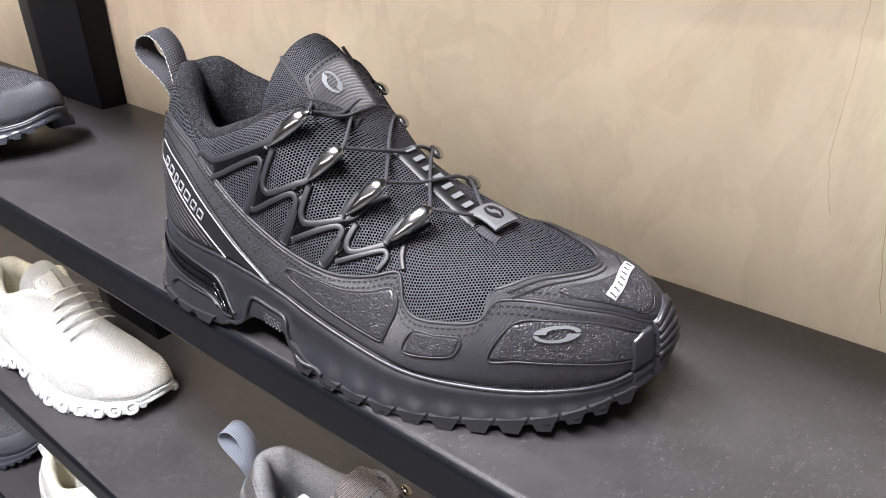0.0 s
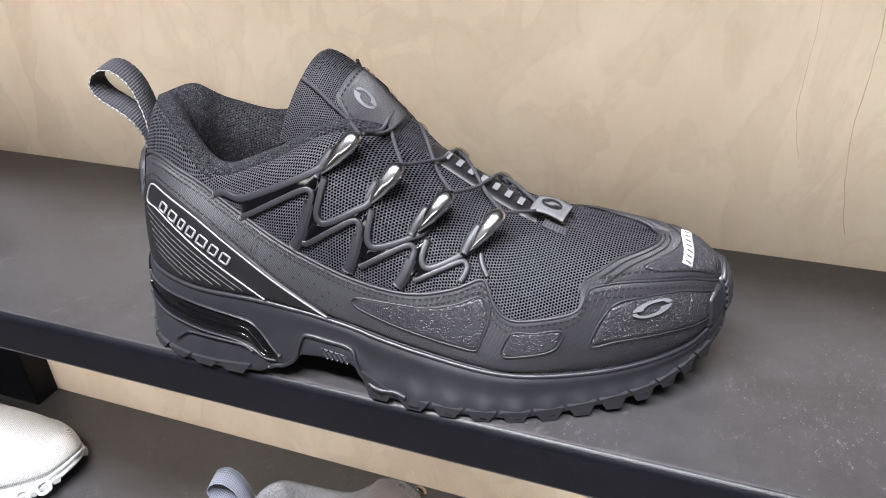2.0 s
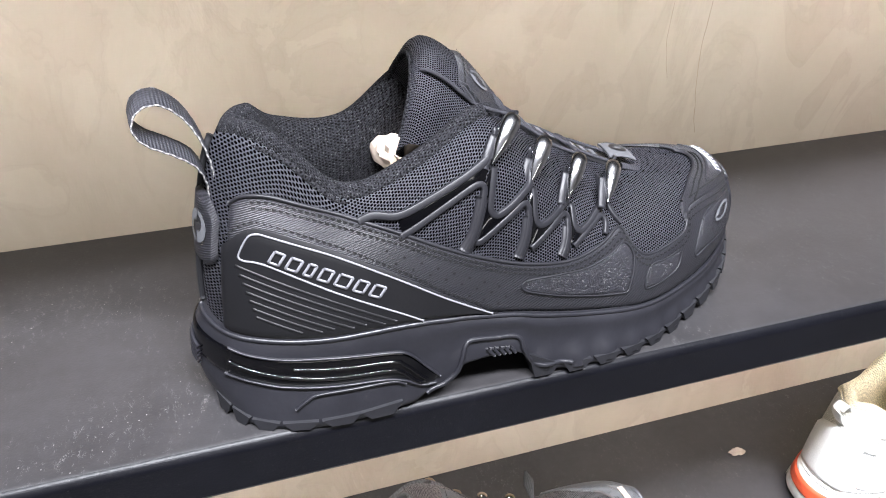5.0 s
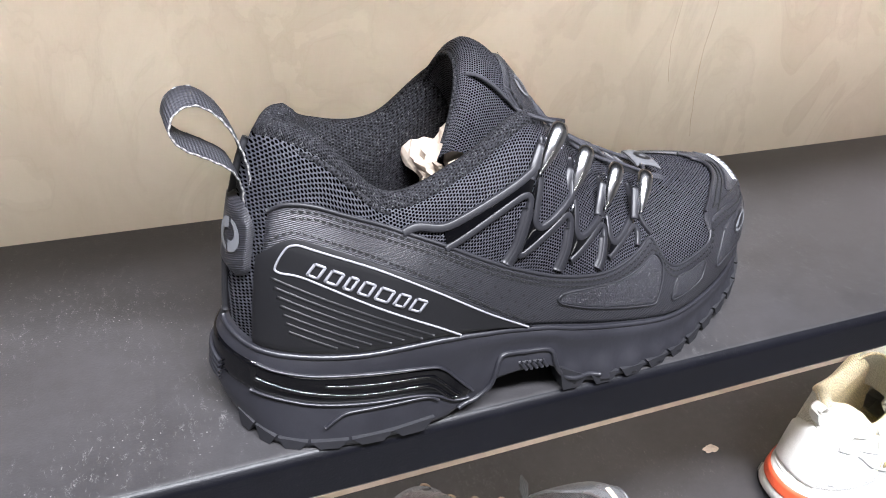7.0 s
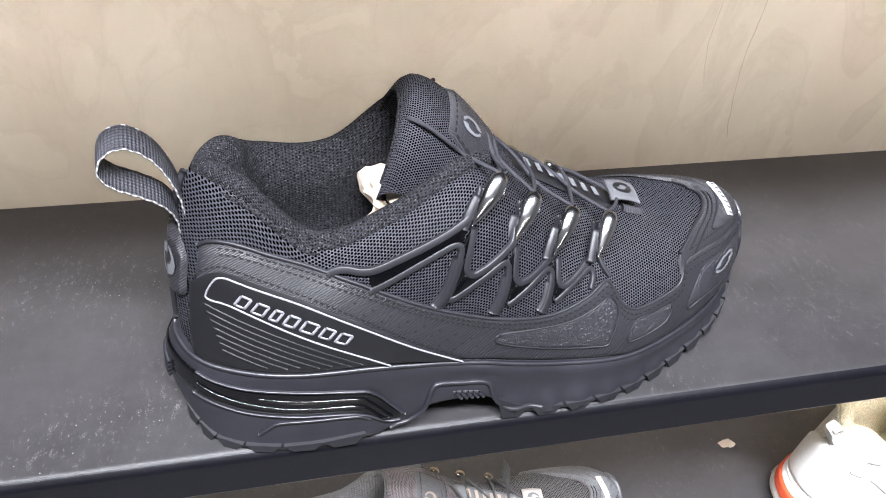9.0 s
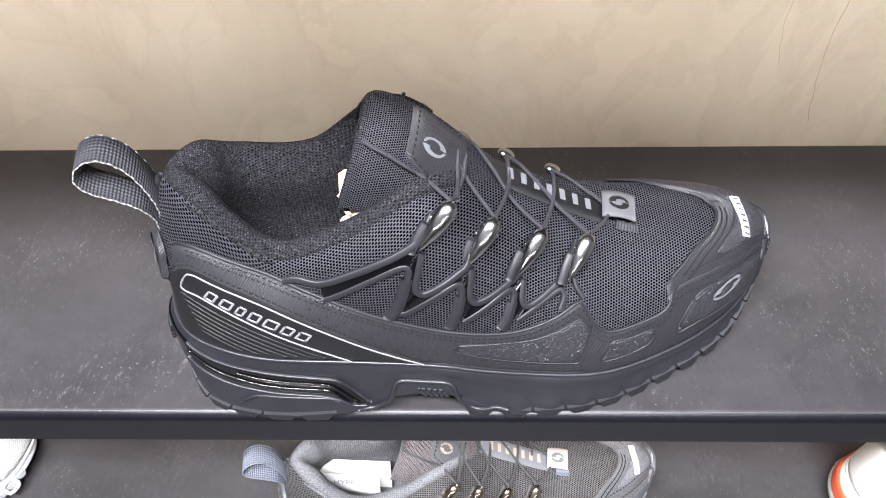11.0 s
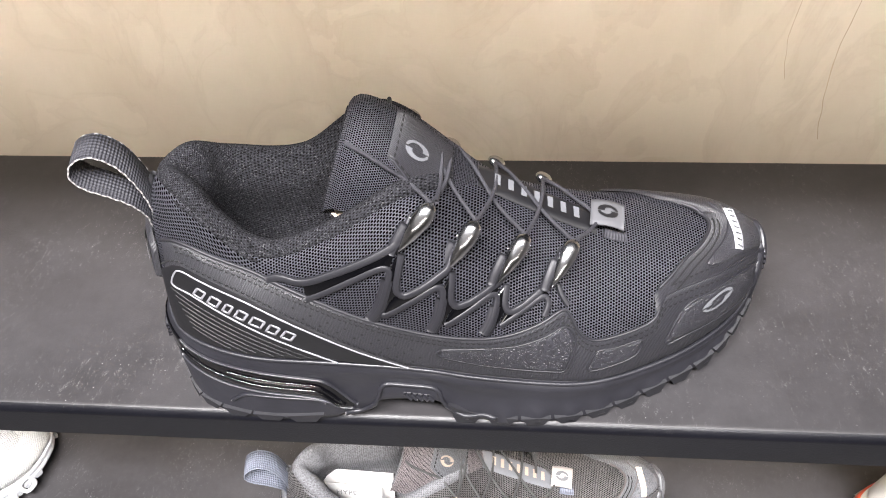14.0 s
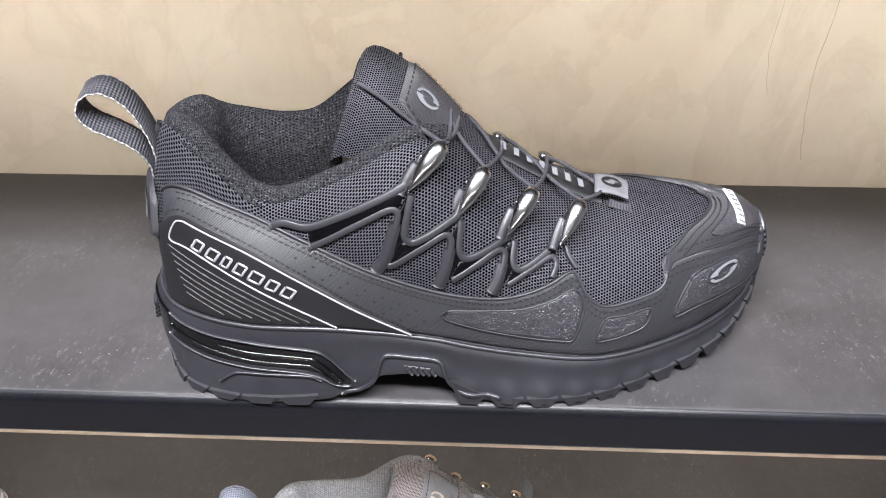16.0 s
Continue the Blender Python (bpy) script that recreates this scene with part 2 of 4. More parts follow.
def box(x0, x1, y0, y1, z0, z1, bevel=0.0, segments=2):
    bm = bmesh.new()
    bmesh.ops.create_cube(bm, size=1)
    bmesh.ops.scale(bm, vec=(x1 - x0, y1 - y0, z1 - z0), verts=bm.verts)
    bmesh.ops.translate(bm, vec=((x0 + x1) / 2, (y0 + y1) / 2, (z0 + z1) / 2), verts=bm.verts)
    if bevel:
        bmesh.ops.bevel(bm, geom=bm.edges[:], offset=bevel, segments=segments, affect="EDGES", profile=.5)
    return bm


def grid_faces(nu, nv, wrap_u=False, wrap_v=False):
    fs = []
    for i in range(nu if wrap_u else nu - 1):
        for j in range(nv if wrap_v else nv - 1):
            i2, j2 = (i + 1) % nu, (j + 1) % nv
            fs.append((i * nv + j, i2 * nv + j, i2 * nv + j2, i * nv + j2))
    return fs


def curve(pts, n, closed=False):
    """A smooth line of n points through the control points, evenly spaced."""
    p = np.array(pts, float)
    q = np.vstack([p[-1:], p, p[:2]]) if closed else np.vstack([2 * p[0] - p[1], p, 2 * p[-1] - p[-2]])
    out = []
    for i in range(1, len(q) - 2):
        for u in np.linspace(0, 1, 14, endpoint=False):
            p0, p1, p2, p3 = q[i - 1], q[i], q[i + 1], q[i + 2]
            out.append(p1 + .5 * u * (p2 - p0 + u * (2 * p0 - 5 * p1 + 4 * p2 - p3 + u * (3 * (p1 - p2) + p3 - p0))))
    out.append(q[-2])
    out = np.array(out)
    d = np.concatenate([[0], np.cumsum(np.linalg.norm(np.diff(out, axis=0), axis=1))])
    t = np.linspace(0, d[-1], n)
    return np.stack([np.interp(t, d, out[:, k]) for k in range(out.shape[1])], 1)


def tube(name, path, radius, mat, parent, label="", sides=8, n=40, flat=1.0, up=(0, 0, 1), closed=False, smoothed=True):
    """A cord or strap along a path: flat squeezes it across its second axis."""
    c = curve(path, n, closed) if smoothed else np.array(path, float)
    n = len(c)
    tan = np.gradient(c, axis=0)
    tan /= np.linalg.norm(tan, axis=1, keepdims=True) + 1e-12
    side = np.cross(tan, np.array(up, float))
    side /= np.linalg.norm(side, axis=1, keepdims=True) + 1e-12
    nor = np.cross(side, tan)
    ang = np.linspace(0, 2 * math.pi, sides, endpoint=False)
    r = np.broadcast_to(np.asarray(radius, float), (n,))
    v = c[:, None] + (side[:, None] * np.cos(ang)[None, :, None] + nor[:, None] * (np.sin(ang) * flat)[None, :, None]) * r[:, None, None]
    fs = grid_faces(n, sides, False, True)
    fs += [tuple(range(sides))[::-1], tuple((n - 1) * sides + k for k in range(sides))]
    length = np.concatenate([[0], np.cumsum(np.linalg.norm(np.diff(c, axis=0), axis=1))])
    uv = np.stack(np.broadcast_arrays(length[:, None], (ang / (2 * math.pi))[None] * .006), -1).reshape(-1, 2)
    return solid(name, v.reshape(-1, 3), fs, mat, parent, label, uv)


def ribbon(name, skin, pts, width, height, mat, parent, label="", view="side", n=60, closed=False, base=0.0, smoothed=True, round_=True):
    """A raised band that follows a line on a skin."""
    c = curve(pts, n, closed) if smoothed else np.array(pts, float)
    a, s = (c[:, 0], c[:, 1]) if view == "own" else skin.side(c) if view == "side" else skin.top(c)
    p, nor = skin.lift(a, s, base)
    tan = np.gradient(p, axis=0)
    tan /= np.linalg.norm(tan, axis=1, keepdims=True) + 1e-12
    side = np.cross(nor, tan)
    prof = [(-.5, -.25), (-.46, .55), (-.28, .93), (0, 1), (.28, .93), (.46, .55), (.5, -.25)] if round_ is True else [(-.5, -.25), (-.47, .45), (-.40, .85), (-.30, 1), (.30, 1), (.40, .85), (.47, .45), (.5, -.25)] if round_ else [(-.5, -.25), (-.48, 1), (.48, 1), (.5, -.25)]
    k = len(prof)
    v = np.stack([p + side * (width * x) + nor * (height * z) for x, z in prof], 1)
    fs = grid_faces(len(p), k) + [tuple(range(k))[::-1], tuple((len(p) - 1) * k + j for j in range(k))]
    return solid(name, v.reshape(-1, 3), fs, mat, parent, label, np.stack([v[..., 0], v[..., 2]], -1).reshape(-1, 2))


def sheet(name, skin, a, s, off, mat, parent, label="", edge=.0012):
    """A panel laid on a skin over a grid of its parameters, with a rounded rim down to it. off may vary over the grid."""
    nu, nv = a.shape
    i, j = np.meshgrid(np.arange(nu), np.arange(nv), indexing="ij")
    rim = (i == 0) | (i == nu - 1) | (j == 0) | (j == nv - 1)
    o = np.where(rim, np.asarray(off) - edge, np.asarray(off) + 0 * a)
    p, _ = skin.lift(a, s, o)
    uv = np.stack([p[..., 0] + .7 * p[..., 1], 1.2 * p[..., 2] + .7 * p[..., 1]], -1)
    return solid(name, p.reshape(-1, 3), grid_faces(nu, nv), mat, parent, label, uv.reshape(-1, 2))


def between(skin, top, low, nu, nv, view="side"):
    """A grid of skin parameters between two lines."""
    find = skin.side if view == "side" else skin.top
    at, st = find(curve(top, nu))
    al, sl = find(curve(low, nu))
    # close rows near the rims, so that the rim is narrow
    w = np.concatenate([[0], np.linspace(.04, .96, nv - 2), [1]])[None]
    grid_a, grid_s = at[:, None] * (1 - w) + al[:, None] * w, st[:, None] * (1 - w) + sl[:, None] * w
    return grid_a, grid_s


def stitches(name, skin, pts, mat, parent, pitch=.0027, view="side", off=.0012, length=.0019, label=""):
    """A row of sewn thread on a skin."""
    c = curve(pts, 400)
    d = np.concatenate([[0], np.cumsum(np.linalg.norm(np.diff(c, axis=0), axis=1))])
    t = np.arange(pitch, d[-1] - pitch, pitch)
    c = np.stack([np.interp(t, d, c[:, k]) for k in range(2)], 1)
    a, s = (c[:, 0], c[:, 1]) if view == "own" else skin.side(c) if view == "side" else skin.top(c)
    p, nor = skin.lift(a, s, off)
    tan = np.gradient(p, axis=0)
    tan /= np.linalg.norm(tan, axis=1, keepdims=True)
    side = np.cross(nor, tan)
    v, fs = [], []
    for q, tn, sd, nr in zip(p, tan, side, nor):
        b = len(v)
        for e, h in ((-1, -.0003), (-.55, .0004), (.55, .0004), (1, -.0003)):
            for w in (-.0003, .0003):
                v.append(q + tn * (e * length / 2) + sd * w + nr * h)
        for r in range(3):
            fs.append((b + 2 * r, b + 2 * r + 2, b + 2 * r + 3, b + 2 * r + 1))
    return solid(name, v, fs, mat, parent, label)


def thing(name, at, label, category, group=""):
    ob = new(name)
    ob.location = at
    ob.empty_display_size = .05
    return tagged(ob, label, category, group)
# ---- the place: a plaster wall, black shelves, the shop round them ----
WALL_Y, SHELF_Z, STEP = .206, 1.0, .306
tagged(part("wall_north", box(-3.5, 3.5, WALL_Y, WALL_Y + .15, 0, 2.85), PLASTER), "beige trowelled plaster wall with hairline cracks", "wall", kind="structure")
tagged(part("wall_south", box(-3.5, 3.5, -6.65, -6.5, 0, 2.85), WHITE_PAINT), "plain white shop wall", "wall", kind="structure")
tagged(part("wall_west", box(-3.65, -3.5, -6.5, WALL_Y, 0, 2.85), WHITE_PAINT), "plain white shop wall", "wall", kind="structure")
tagged(part("wall_east", box(3.5, 3.65, -6.5, WALL_Y, 0, 2.85), WHITE_PAINT), "plain white shop wall", "wall", kind="structure")
tagged(part("floor", box(-3.65, 3.65, -6.65, WALL_Y + .15, -.1, 0), FLOOR_MAT), "plain grey shop floor", "floor", kind="structure")
tagged(part("ceiling", box(-3.65, 3.65, -6.65, WALL_Y + .15, 2.85, 2.95), WHITE_PAINT), "plain white shop ceiling", "ceiling", kind="structure")


def shelf(z, label):
    """A folded black sheet: a deck with a rounded front lip, returned underneath."""
    r = .0055
    bend = [(r - r * math.sin(t), -r + r * math.cos(t)) for t in np.linspace(0, math.pi / 2, 13)]
    deck = [(WALL_Y, 0), (.10, 0)] + bend[:4] + [(.010, -.004), (WALL_Y, -.004)]
    lip = bend[3:] + [(-.0, -.028), (.001, -.030), (.004, -.030), (.005, -.028), (.005, -.0050), (.0045, -.0035)]
    root = thing("wall_shelf", (0, 0, z), label, "shelf", "black wall shelves")
    for name, prof, mat in (("deck", deck, DECK), ("front_lip", lip, SHADED_POWDER)):
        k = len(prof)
        # same sheet throughout; the lip's colour carries the shade of its front face
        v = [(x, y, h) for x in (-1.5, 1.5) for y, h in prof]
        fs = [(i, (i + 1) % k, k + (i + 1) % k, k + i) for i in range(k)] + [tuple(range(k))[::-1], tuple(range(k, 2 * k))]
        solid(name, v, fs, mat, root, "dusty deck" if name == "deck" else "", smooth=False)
    return root


for i, z in enumerate((SHELF_Z + STEP, SHELF_Z, SHELF_Z - STEP, SHELF_Z - 2 * STEP)):
    shelf(z, "black powder-coated steel wall shelf with folded front lip")
post = thing("upright_post", (-.60, WALL_Y, 0), "black steel upright post fixed to the plaster wall", "post")
# column in the lips' shade-darkened tone, flange in the lighter deck tone
part("column", box(-.022, .10, -.030, 0, .02, 2.6, .002), SHADED_POWDER, post)
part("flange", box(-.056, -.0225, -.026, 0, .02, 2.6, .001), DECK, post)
# ---- shoe form: closed outlines as smooth loops, a skin lofted between them ----
def loop_spline(points):
    """A smooth closed curve through the control points; the parameter runs from 0 to 1."""
    pts = np.array(points, float)
    n = len(pts)

    def at(a):
        t = (np.asarray(a, float) % 1.0) * n
        i = np.floor(t).astype(int)
        u = (t - i)[..., None]
        p0, p1, p2, p3 = (pts[(i + k) % n] for k in (-1, 0, 1, 2))
        return p1 + 0.5 * u * (p2 - p0 + u * (2 * p0 - 5 * p1 + 4 * p2 - p3 + u * (3 * (p1 - p2) + p3 - p0)))
    return at


# from the middle of the heel along the outer side to the toe, and back along the inner side
BITE = loop_spline([
    (-.1195, .047, .050), (-.1125, .0285, .047), (-.096, .0180, .0455), (-.068, .0110, .045), (-.027, .0085, .0465),
    (.014, .0095, .0405), (.057, .011, .031), (.096, .0145, .0245), (.129, .026, .0235), (.158, .042, .025),
    (.180, .062, .0285), (.1915, .086, .037), (.188, .101, .034), (.170, .113, .028), (.135, .116, .025),
    (.095, .112, .027), (.050, .100, .033), (.005, .089, .041), (-.045, .084, .046), (-.085, .080, .046), (-.110, .068, .048)])
TOPS = loop_spline([
    (-.1025, .053, .1305), (-.0945, .040, .1325), (-.079, .030, .1265), (-.055, .0235, .1060), (-.024, .0265, .1145),
    (.012, .041, .1280), (.050, .075, .1025), (.088, .0765, .084), (.112, .079, .0775), (.135, .083, .0742),
    (.150, .087, .0715), (.157, .088, .0705), (.151, .0875, .0715), (.137, .0835, .0740), (.112, .0795, .0775),
    (.088, .0775, .084), (.050, .079, .1025), (-.002, .092, .138), (-.045, .088, .1150), (-.078, .080, .1205), (-.093, .068, .1315)])
FULL = loop_spline([(v,) for v in (1.55, 1.5, 1.4, 1.6, 2.0, 2.1, 2.0, 1.95, 2.4, 2.8, 2.5, 2.2, 2.2, 2.4, 2.6, 2.5, 2.4, 2.2, 1.9, 1.5, 1.45)])
GROUND = loop_spline([
    (-.1215, .046, .010), (-.1145, .025, .005), (-.100, .0085, .001), (-.068, .0015, .000), (-.027, .003, .003),
    (.014, .007, .006), (.057, .0045, .002), (.096, .0085, .002), (.131, .0232, .0045), (.162, .0403, .0110),
    (.1805, .0622, .0185), (.189, .086, .0250), (.183, .103, .022), (.171, .115, .013), (.137, .121, .004),
    (.096, .117, .002), (.050, .104, .002), (.005, .092, .006), (-.045, .089, .003), (-.088, .086, .000), (-.111, .071, .005)])


def smooth(v):
    v = np.clip(v, 0, 1)
    return v * v * (3 - 2 * v)


def upper(a, s):
    b, t, n = BITE(a), TOPS(a), FULL(a)
    th = np.asarray(s, float)[..., None] * (math.pi / 2)
    across, rise = 1 - np.clip(np.cos(th), 0, 1) ** (2 / n), np.clip(np.sin(th), 0, 1) ** (2 / n)
    return np.concatenate([b[..., :2] + (t - b)[..., :2] * across, b[..., 2:] + (t - b)[..., 2:] * rise], -1)


def sole(a, s):
    """The side of the midsole, from its lip under the upper (0) down to the tread (1), slightly hollow."""
    b, g = BITE(a), GROUND(a)
    s = np.asarray(s, float)[..., None]
    x = g[..., 0]
    g = g.copy()
    g[..., 2] += .0135 * (smooth((x + .014) / .010) - smooth((x - .022) / .012)) + .006 * (smooth((x + .031) / .012) - smooth((x + .014) / .010))
    mid = np.array([.034, .058, 0.0])
    out = b - mid
    out[..., 2] = 0
    out /= np.linalg.norm(out, axis=-1, keepdims=True) + 1e-9
    p = b + (g - b) * s
    flare = .0028 * np.sin(math.pi * np.clip(s / .25, 0, 1) / 2) - .0014 * np.sin(math.pi * np.clip((s - .10) / .75, 0, 1)) ** 2 + .001 * s
    heel = np.exp(-(np.abs((np.asarray(a, float) + .5) % 1 - .5) / .06) ** 2)[..., None]
    flare = flare + .0050 * heel * np.sin(math.pi * np.clip(s, 0, 1)) ** .8
    beat = ((np.asarray(a, float) > .255) & (np.asarray(a, float) < .49))[..., None] * np.cos(2 * math.pi * (np.asarray(a, float)[..., None] - .262) / .02)
    flare = flare + .0011 * beat * smooth((s - .40) / .45)
    return p + out * flare


class Skin:
    """A lofted surface with its way back: from a side view (x, height) or a top view (x, y) to its parameters."""

    def __init__(self, form, a0, a1, sign=1, na=420, ns=90):
        self.form, self.sign = form, sign
        self.a, self.s = np.meshgrid(np.linspace(a0, a1, na), np.linspace(0, 1, ns), indexing="ij")
        self.p = form(self.a, self.s)

    def find(self, pts, axes):
        pts = np.array(pts, float)
        flat = self.p.reshape(-1, 3)[:, axes]
        k = np.array([np.argmin(((flat - q) ** 2).sum(1)) for q in pts])
        a, s, e = self.a.reshape(-1)[k].copy(), self.s.reshape(-1)[k].copy(), 1e-4
        for _ in range(4):
            s = np.clip(s, 0, 1 - 2 * e)
            p = self.form(a, s)[:, axes]
            da, ds = (self.form(a + e, s)[:, axes] - p) / e, (self.form(a, s + e)[:, axes] - p) / e
            r = pts - p
            det = da[:, 0] * ds[:, 1] - da[:, 1] * ds[:, 0]
            det = np.where(np.abs(det) < 1e-9, 1e-9, det)
            a = a + np.clip((r[:, 0] * ds[:, 1] - r[:, 1] * ds[:, 0]) / det, -.02, .02)
            s = s + np.clip((da[:, 0] * r[:, 1] - da[:, 1] * r[:, 0]) / det, -.1, .1)
        return a, np.clip(s, 0, 1)

    def side(self, pts):
        return self.find(pts, [0, 2])

    def top(self, pts):
        return self.find(pts, [0, 1])

    def lift(self, a, s, off):
        """Places and normals on the skin, off metres proud of it."""
        e = 2e-4
        s = np.clip(s, 2 * e, 1 - 2 * e)
        p = self.form(a, s)
        n = np.cross(self.form(a, s + e) - self.form(a, s - e), self.form(a + e, s) - self.form(a - e, s))
        n = -self.sign * n / (np.linalg.norm(n, axis=-1, keepdims=True) + 1e-12)
        return p + n * np.asarray(off)[..., None] if np.ndim(off) else p + n * off, n


OUTER = Skin(upper, -.03, .53)
SOLE = Skin(sole, -.04, .56, -1)
# ---- lines of the shoe's side, as (along, height); of its toe, as (along, across) ----
SEAM = [(-0.1026, 0.1066), (-0.0962, 0.1101), (-0.0862, 0.1099), (-0.0734, 0.1056), (-0.0560, 0.0990), (-0.0359, 0.0913), (-0.0159, 0.0815), (-0.0006, 0.0745), (0.0205, 0.0664), (0.0425, 0.0609), (0.0567, 0.0599), (0.0714, 0.0622), (0.0823, 0.0655), (0.0865, 0.0622), (0.0904, 0.0558), (0.0961, 0.0510), (0.1037, 0.0497), (0.1194, 0.0517), (0.1276, 0.0543), (0.1305, 0.0597), (0.1338, 0.0630), (0.1516, 0.0637), (0.1738, 0.0592), (0.1889, 0.0514)]
PANEL_TOP = [(-0.1080, 0.0877), (-0.0982, 0.0960), (-0.0881, 0.0961), (-0.0626, 0.0855), (-0.0377, 0.0726), (-0.0124, 0.0555), (0.0116, 0.0410)]
OUTLINE = [(-0.0262, 0.0465), (-0.0395, 0.0542), (-0.0649, 0.0673), (-0.0904, 0.0806), (-0.1003, 0.0828), (-0.1015, 0.0851), (-0.0979, 0.0921), (-0.0946, 0.0946), (-0.0885, 0.0935), (-0.0629, 0.0834), (-0.0379, 0.0705), (-0.0124, 0.0545), (0.0083, 0.0423)]
GRAIN1_TOP = [(0.0252, 0.0561), (0.0424, 0.0552), (0.0594, 0.0539), (0.0740, 0.0562), (0.0837, 0.0590), (0.0892, 0.0519)]
GRAIN1_LOW = [(0.0246, 0.0514), (0.0423, 0.0444), (0.0623, 0.0391), (0.0767, 0.0364), (0.0826, 0.0356), (0.0855, 0.0373)]
GRAIN2_TOP = [(0.0996, 0.0442), (0.1098, 0.0449), (0.1219, 0.0458)]
GRAIN2_LOW = [(0.0964, 0.0344), (0.1069, 0.0342), (0.1196, 0.0376)]
GRAIN3_TOP = [(0.1415, 0.0549), (0.1542, 0.0578), (0.1723, 0.0557), (0.1896, 0.0466)]
GRAIN3_LOW = [(0.1347, 0.0386), (0.1471, 0.0396), (0.1653, 0.0396), (0.1880, 0.0384)]
MESH_EDGE = [(0.1307, 0.0608), (0.1342, 0.0646), (0.1409, 0.0681), (0.1515, 0.0704), (0.1576, 0.0707), (0.1606, 0.0706)]
ARM_TOP = [(-0.0522, 0.0970), (-0.0455, 0.0991), (-0.0352, 0.0983), (-0.0221, 0.1029), (-0.0089, 0.1086), (0.0029, 0.1141), (0.0090, 0.1178), (0.0143, 0.1245)]
ARM_LOW = [(-0.0348, 0.0894), (-0.0253, 0.0941), (-0.0120, 0.1011), (-0.0001, 0.1067), (0.0037, 0.1059), (0.0035, 0.1014), (-0.0013, 0.0859), (-0.0062, 0.0779)]
LOW2 = [(-0.0015, 0.0817), (0.0019, 0.0817), (0.0133, 0.0885), (0.0231, 0.0935), (0.0263, 0.0916), (0.0266, 0.0875), (0.0246, 0.0773), (0.0212, 0.0692)]
LOW3 = [(0.0275, 0.0721), (0.0373, 0.0771), (0.0467, 0.0806), (0.0505, 0.0791), (0.0505, 0.0752), (0.0480, 0.0673), (0.0453, 0.0631)]
LOW4 = [(0.0525, 0.0656), (0.0631, 0.0698), (0.0719, 0.0724), (0.0750, 0.0707), (0.0750, 0.0682), (0.0734, 0.0650)]
U1 = [(0.0098, 0.1127), (0.0080, 0.1046), (0.0066, 0.0964), (0.0082, 0.0928), (0.0121, 0.0923), (0.0244, 0.0979), (0.0289, 0.0998), (0.0314, 0.1050), (0.0359, 0.1081)]
U2 = [(0.0308, 0.0979), (0.0302, 0.0866), (0.0322, 0.0819), (0.0369, 0.0812), (0.0479, 0.0833), (0.0532, 0.0845), (0.0559, 0.0890), (0.0600, 0.0913)]
U3 = [(0.0553, 0.0819), (0.0546, 0.0748), (0.0569, 0.0711), (0.0617, 0.0712), (0.0713, 0.0746), (0.0764, 0.0763), (0.0785, 0.0794), (0.0820, 0.0824)]
U4 = [(0.0798, 0.0744), (0.0816, 0.0708), (0.0849, 0.0667)]
GLOSS1_TOP = [(-0.0353, 0.0978), (-0.0221, 0.1024), (-0.0090, 0.1079), (0.0028, 0.1134), (0.0084, 0.1161)]
GLOSS1_LOW = [(-0.0342, 0.0902), (-0.0253, 0.0943), (-0.0120, 0.1013), (-0.0001, 0.1067), (0.0037, 0.1051)]
GLOSS2_L = [(0.0039, 0.1051), (0.0018, 0.0938), (-0.0020, 0.0821)]
GLOSS2_R = [(0.0093, 0.1144), (0.0078, 0.1046), (0.0072, 0.0937)]
GLOSS3_TOP = [(0.0072, 0.0937), (0.0103, 0.0918), (0.0175, 0.0946), (0.0289, 0.0990)]
GLOSS3_LOW = [(-0.0015, 0.0817), (0.0030, 0.0822), (0.0133, 0.0885), (0.0247, 0.0929)]
GLOSS4_L = [(0.0263, 0.0916), (0.0264, 0.0823), (0.0256, 0.0715)]
GLOSS4_R = [(0.0305, 0.0980), (0.0305, 0.0890), (0.0314, 0.0823)]
GLOSS5_TOP = [(0.0314, 0.0823), (0.0352, 0.0809), (0.0433, 0.0825), (0.0541, 0.0839)]
GLOSS5_LOW = [(0.0267, 0.0719), (0.0311, 0.0739), (0.0387, 0.0775), (0.0496, 0.0795)]
GLOSS6_L = [(0.0505, 0.0791), (0.0504, 0.0736), (0.0505, 0.0660)]
GLOSS6_R = [(0.0551, 0.0824), (0.0551, 0.0774), (0.0556, 0.0728)]
GLOSS7_TOP = [(0.0556, 0.0728), (0.0587, 0.0705), (0.0648, 0.0721), (0.0769, 0.0756)]
GLOSS7_LOW = [(0.0517, 0.0655), (0.0555, 0.0667), (0.0631, 0.0698), (0.0736, 0.0718)]
CAP_IN = [(0.1517, 0.0567), (0.1621, 0.0710), (0.1657, 0.0851), (0.1663, 0.0971)]
CAP_OUT = [(0.1827, 0.0761), (0.1875, 0.0857), (0.1812, 0.0930), (0.1725, 0.1006)]
LABEL = [(0.1682, 0.0982), (0.1699, 0.0883), (0.1714, 0.0807), (0.1713, 0.0733)]
BLADE_TOP = [(-0.1125, 0.0388), (-0.1056, 0.0369), (-0.0915, 0.0352), (-0.0690, 0.0344), (-0.0415, 0.0326), (-0.0340, 0.0301), (-0.0271, 0.0233), (-0.0195, 0.0156)]
BLADE_LOW = [(-0.1156, 0.0246), (-0.1040, 0.0233), (-0.0907, 0.0213), (-0.0708, 0.0199), (-0.0484, 0.0191), (-0.0374, 0.0168), (-0.0293, 0.0129), (-0.0214, 0.0125)]
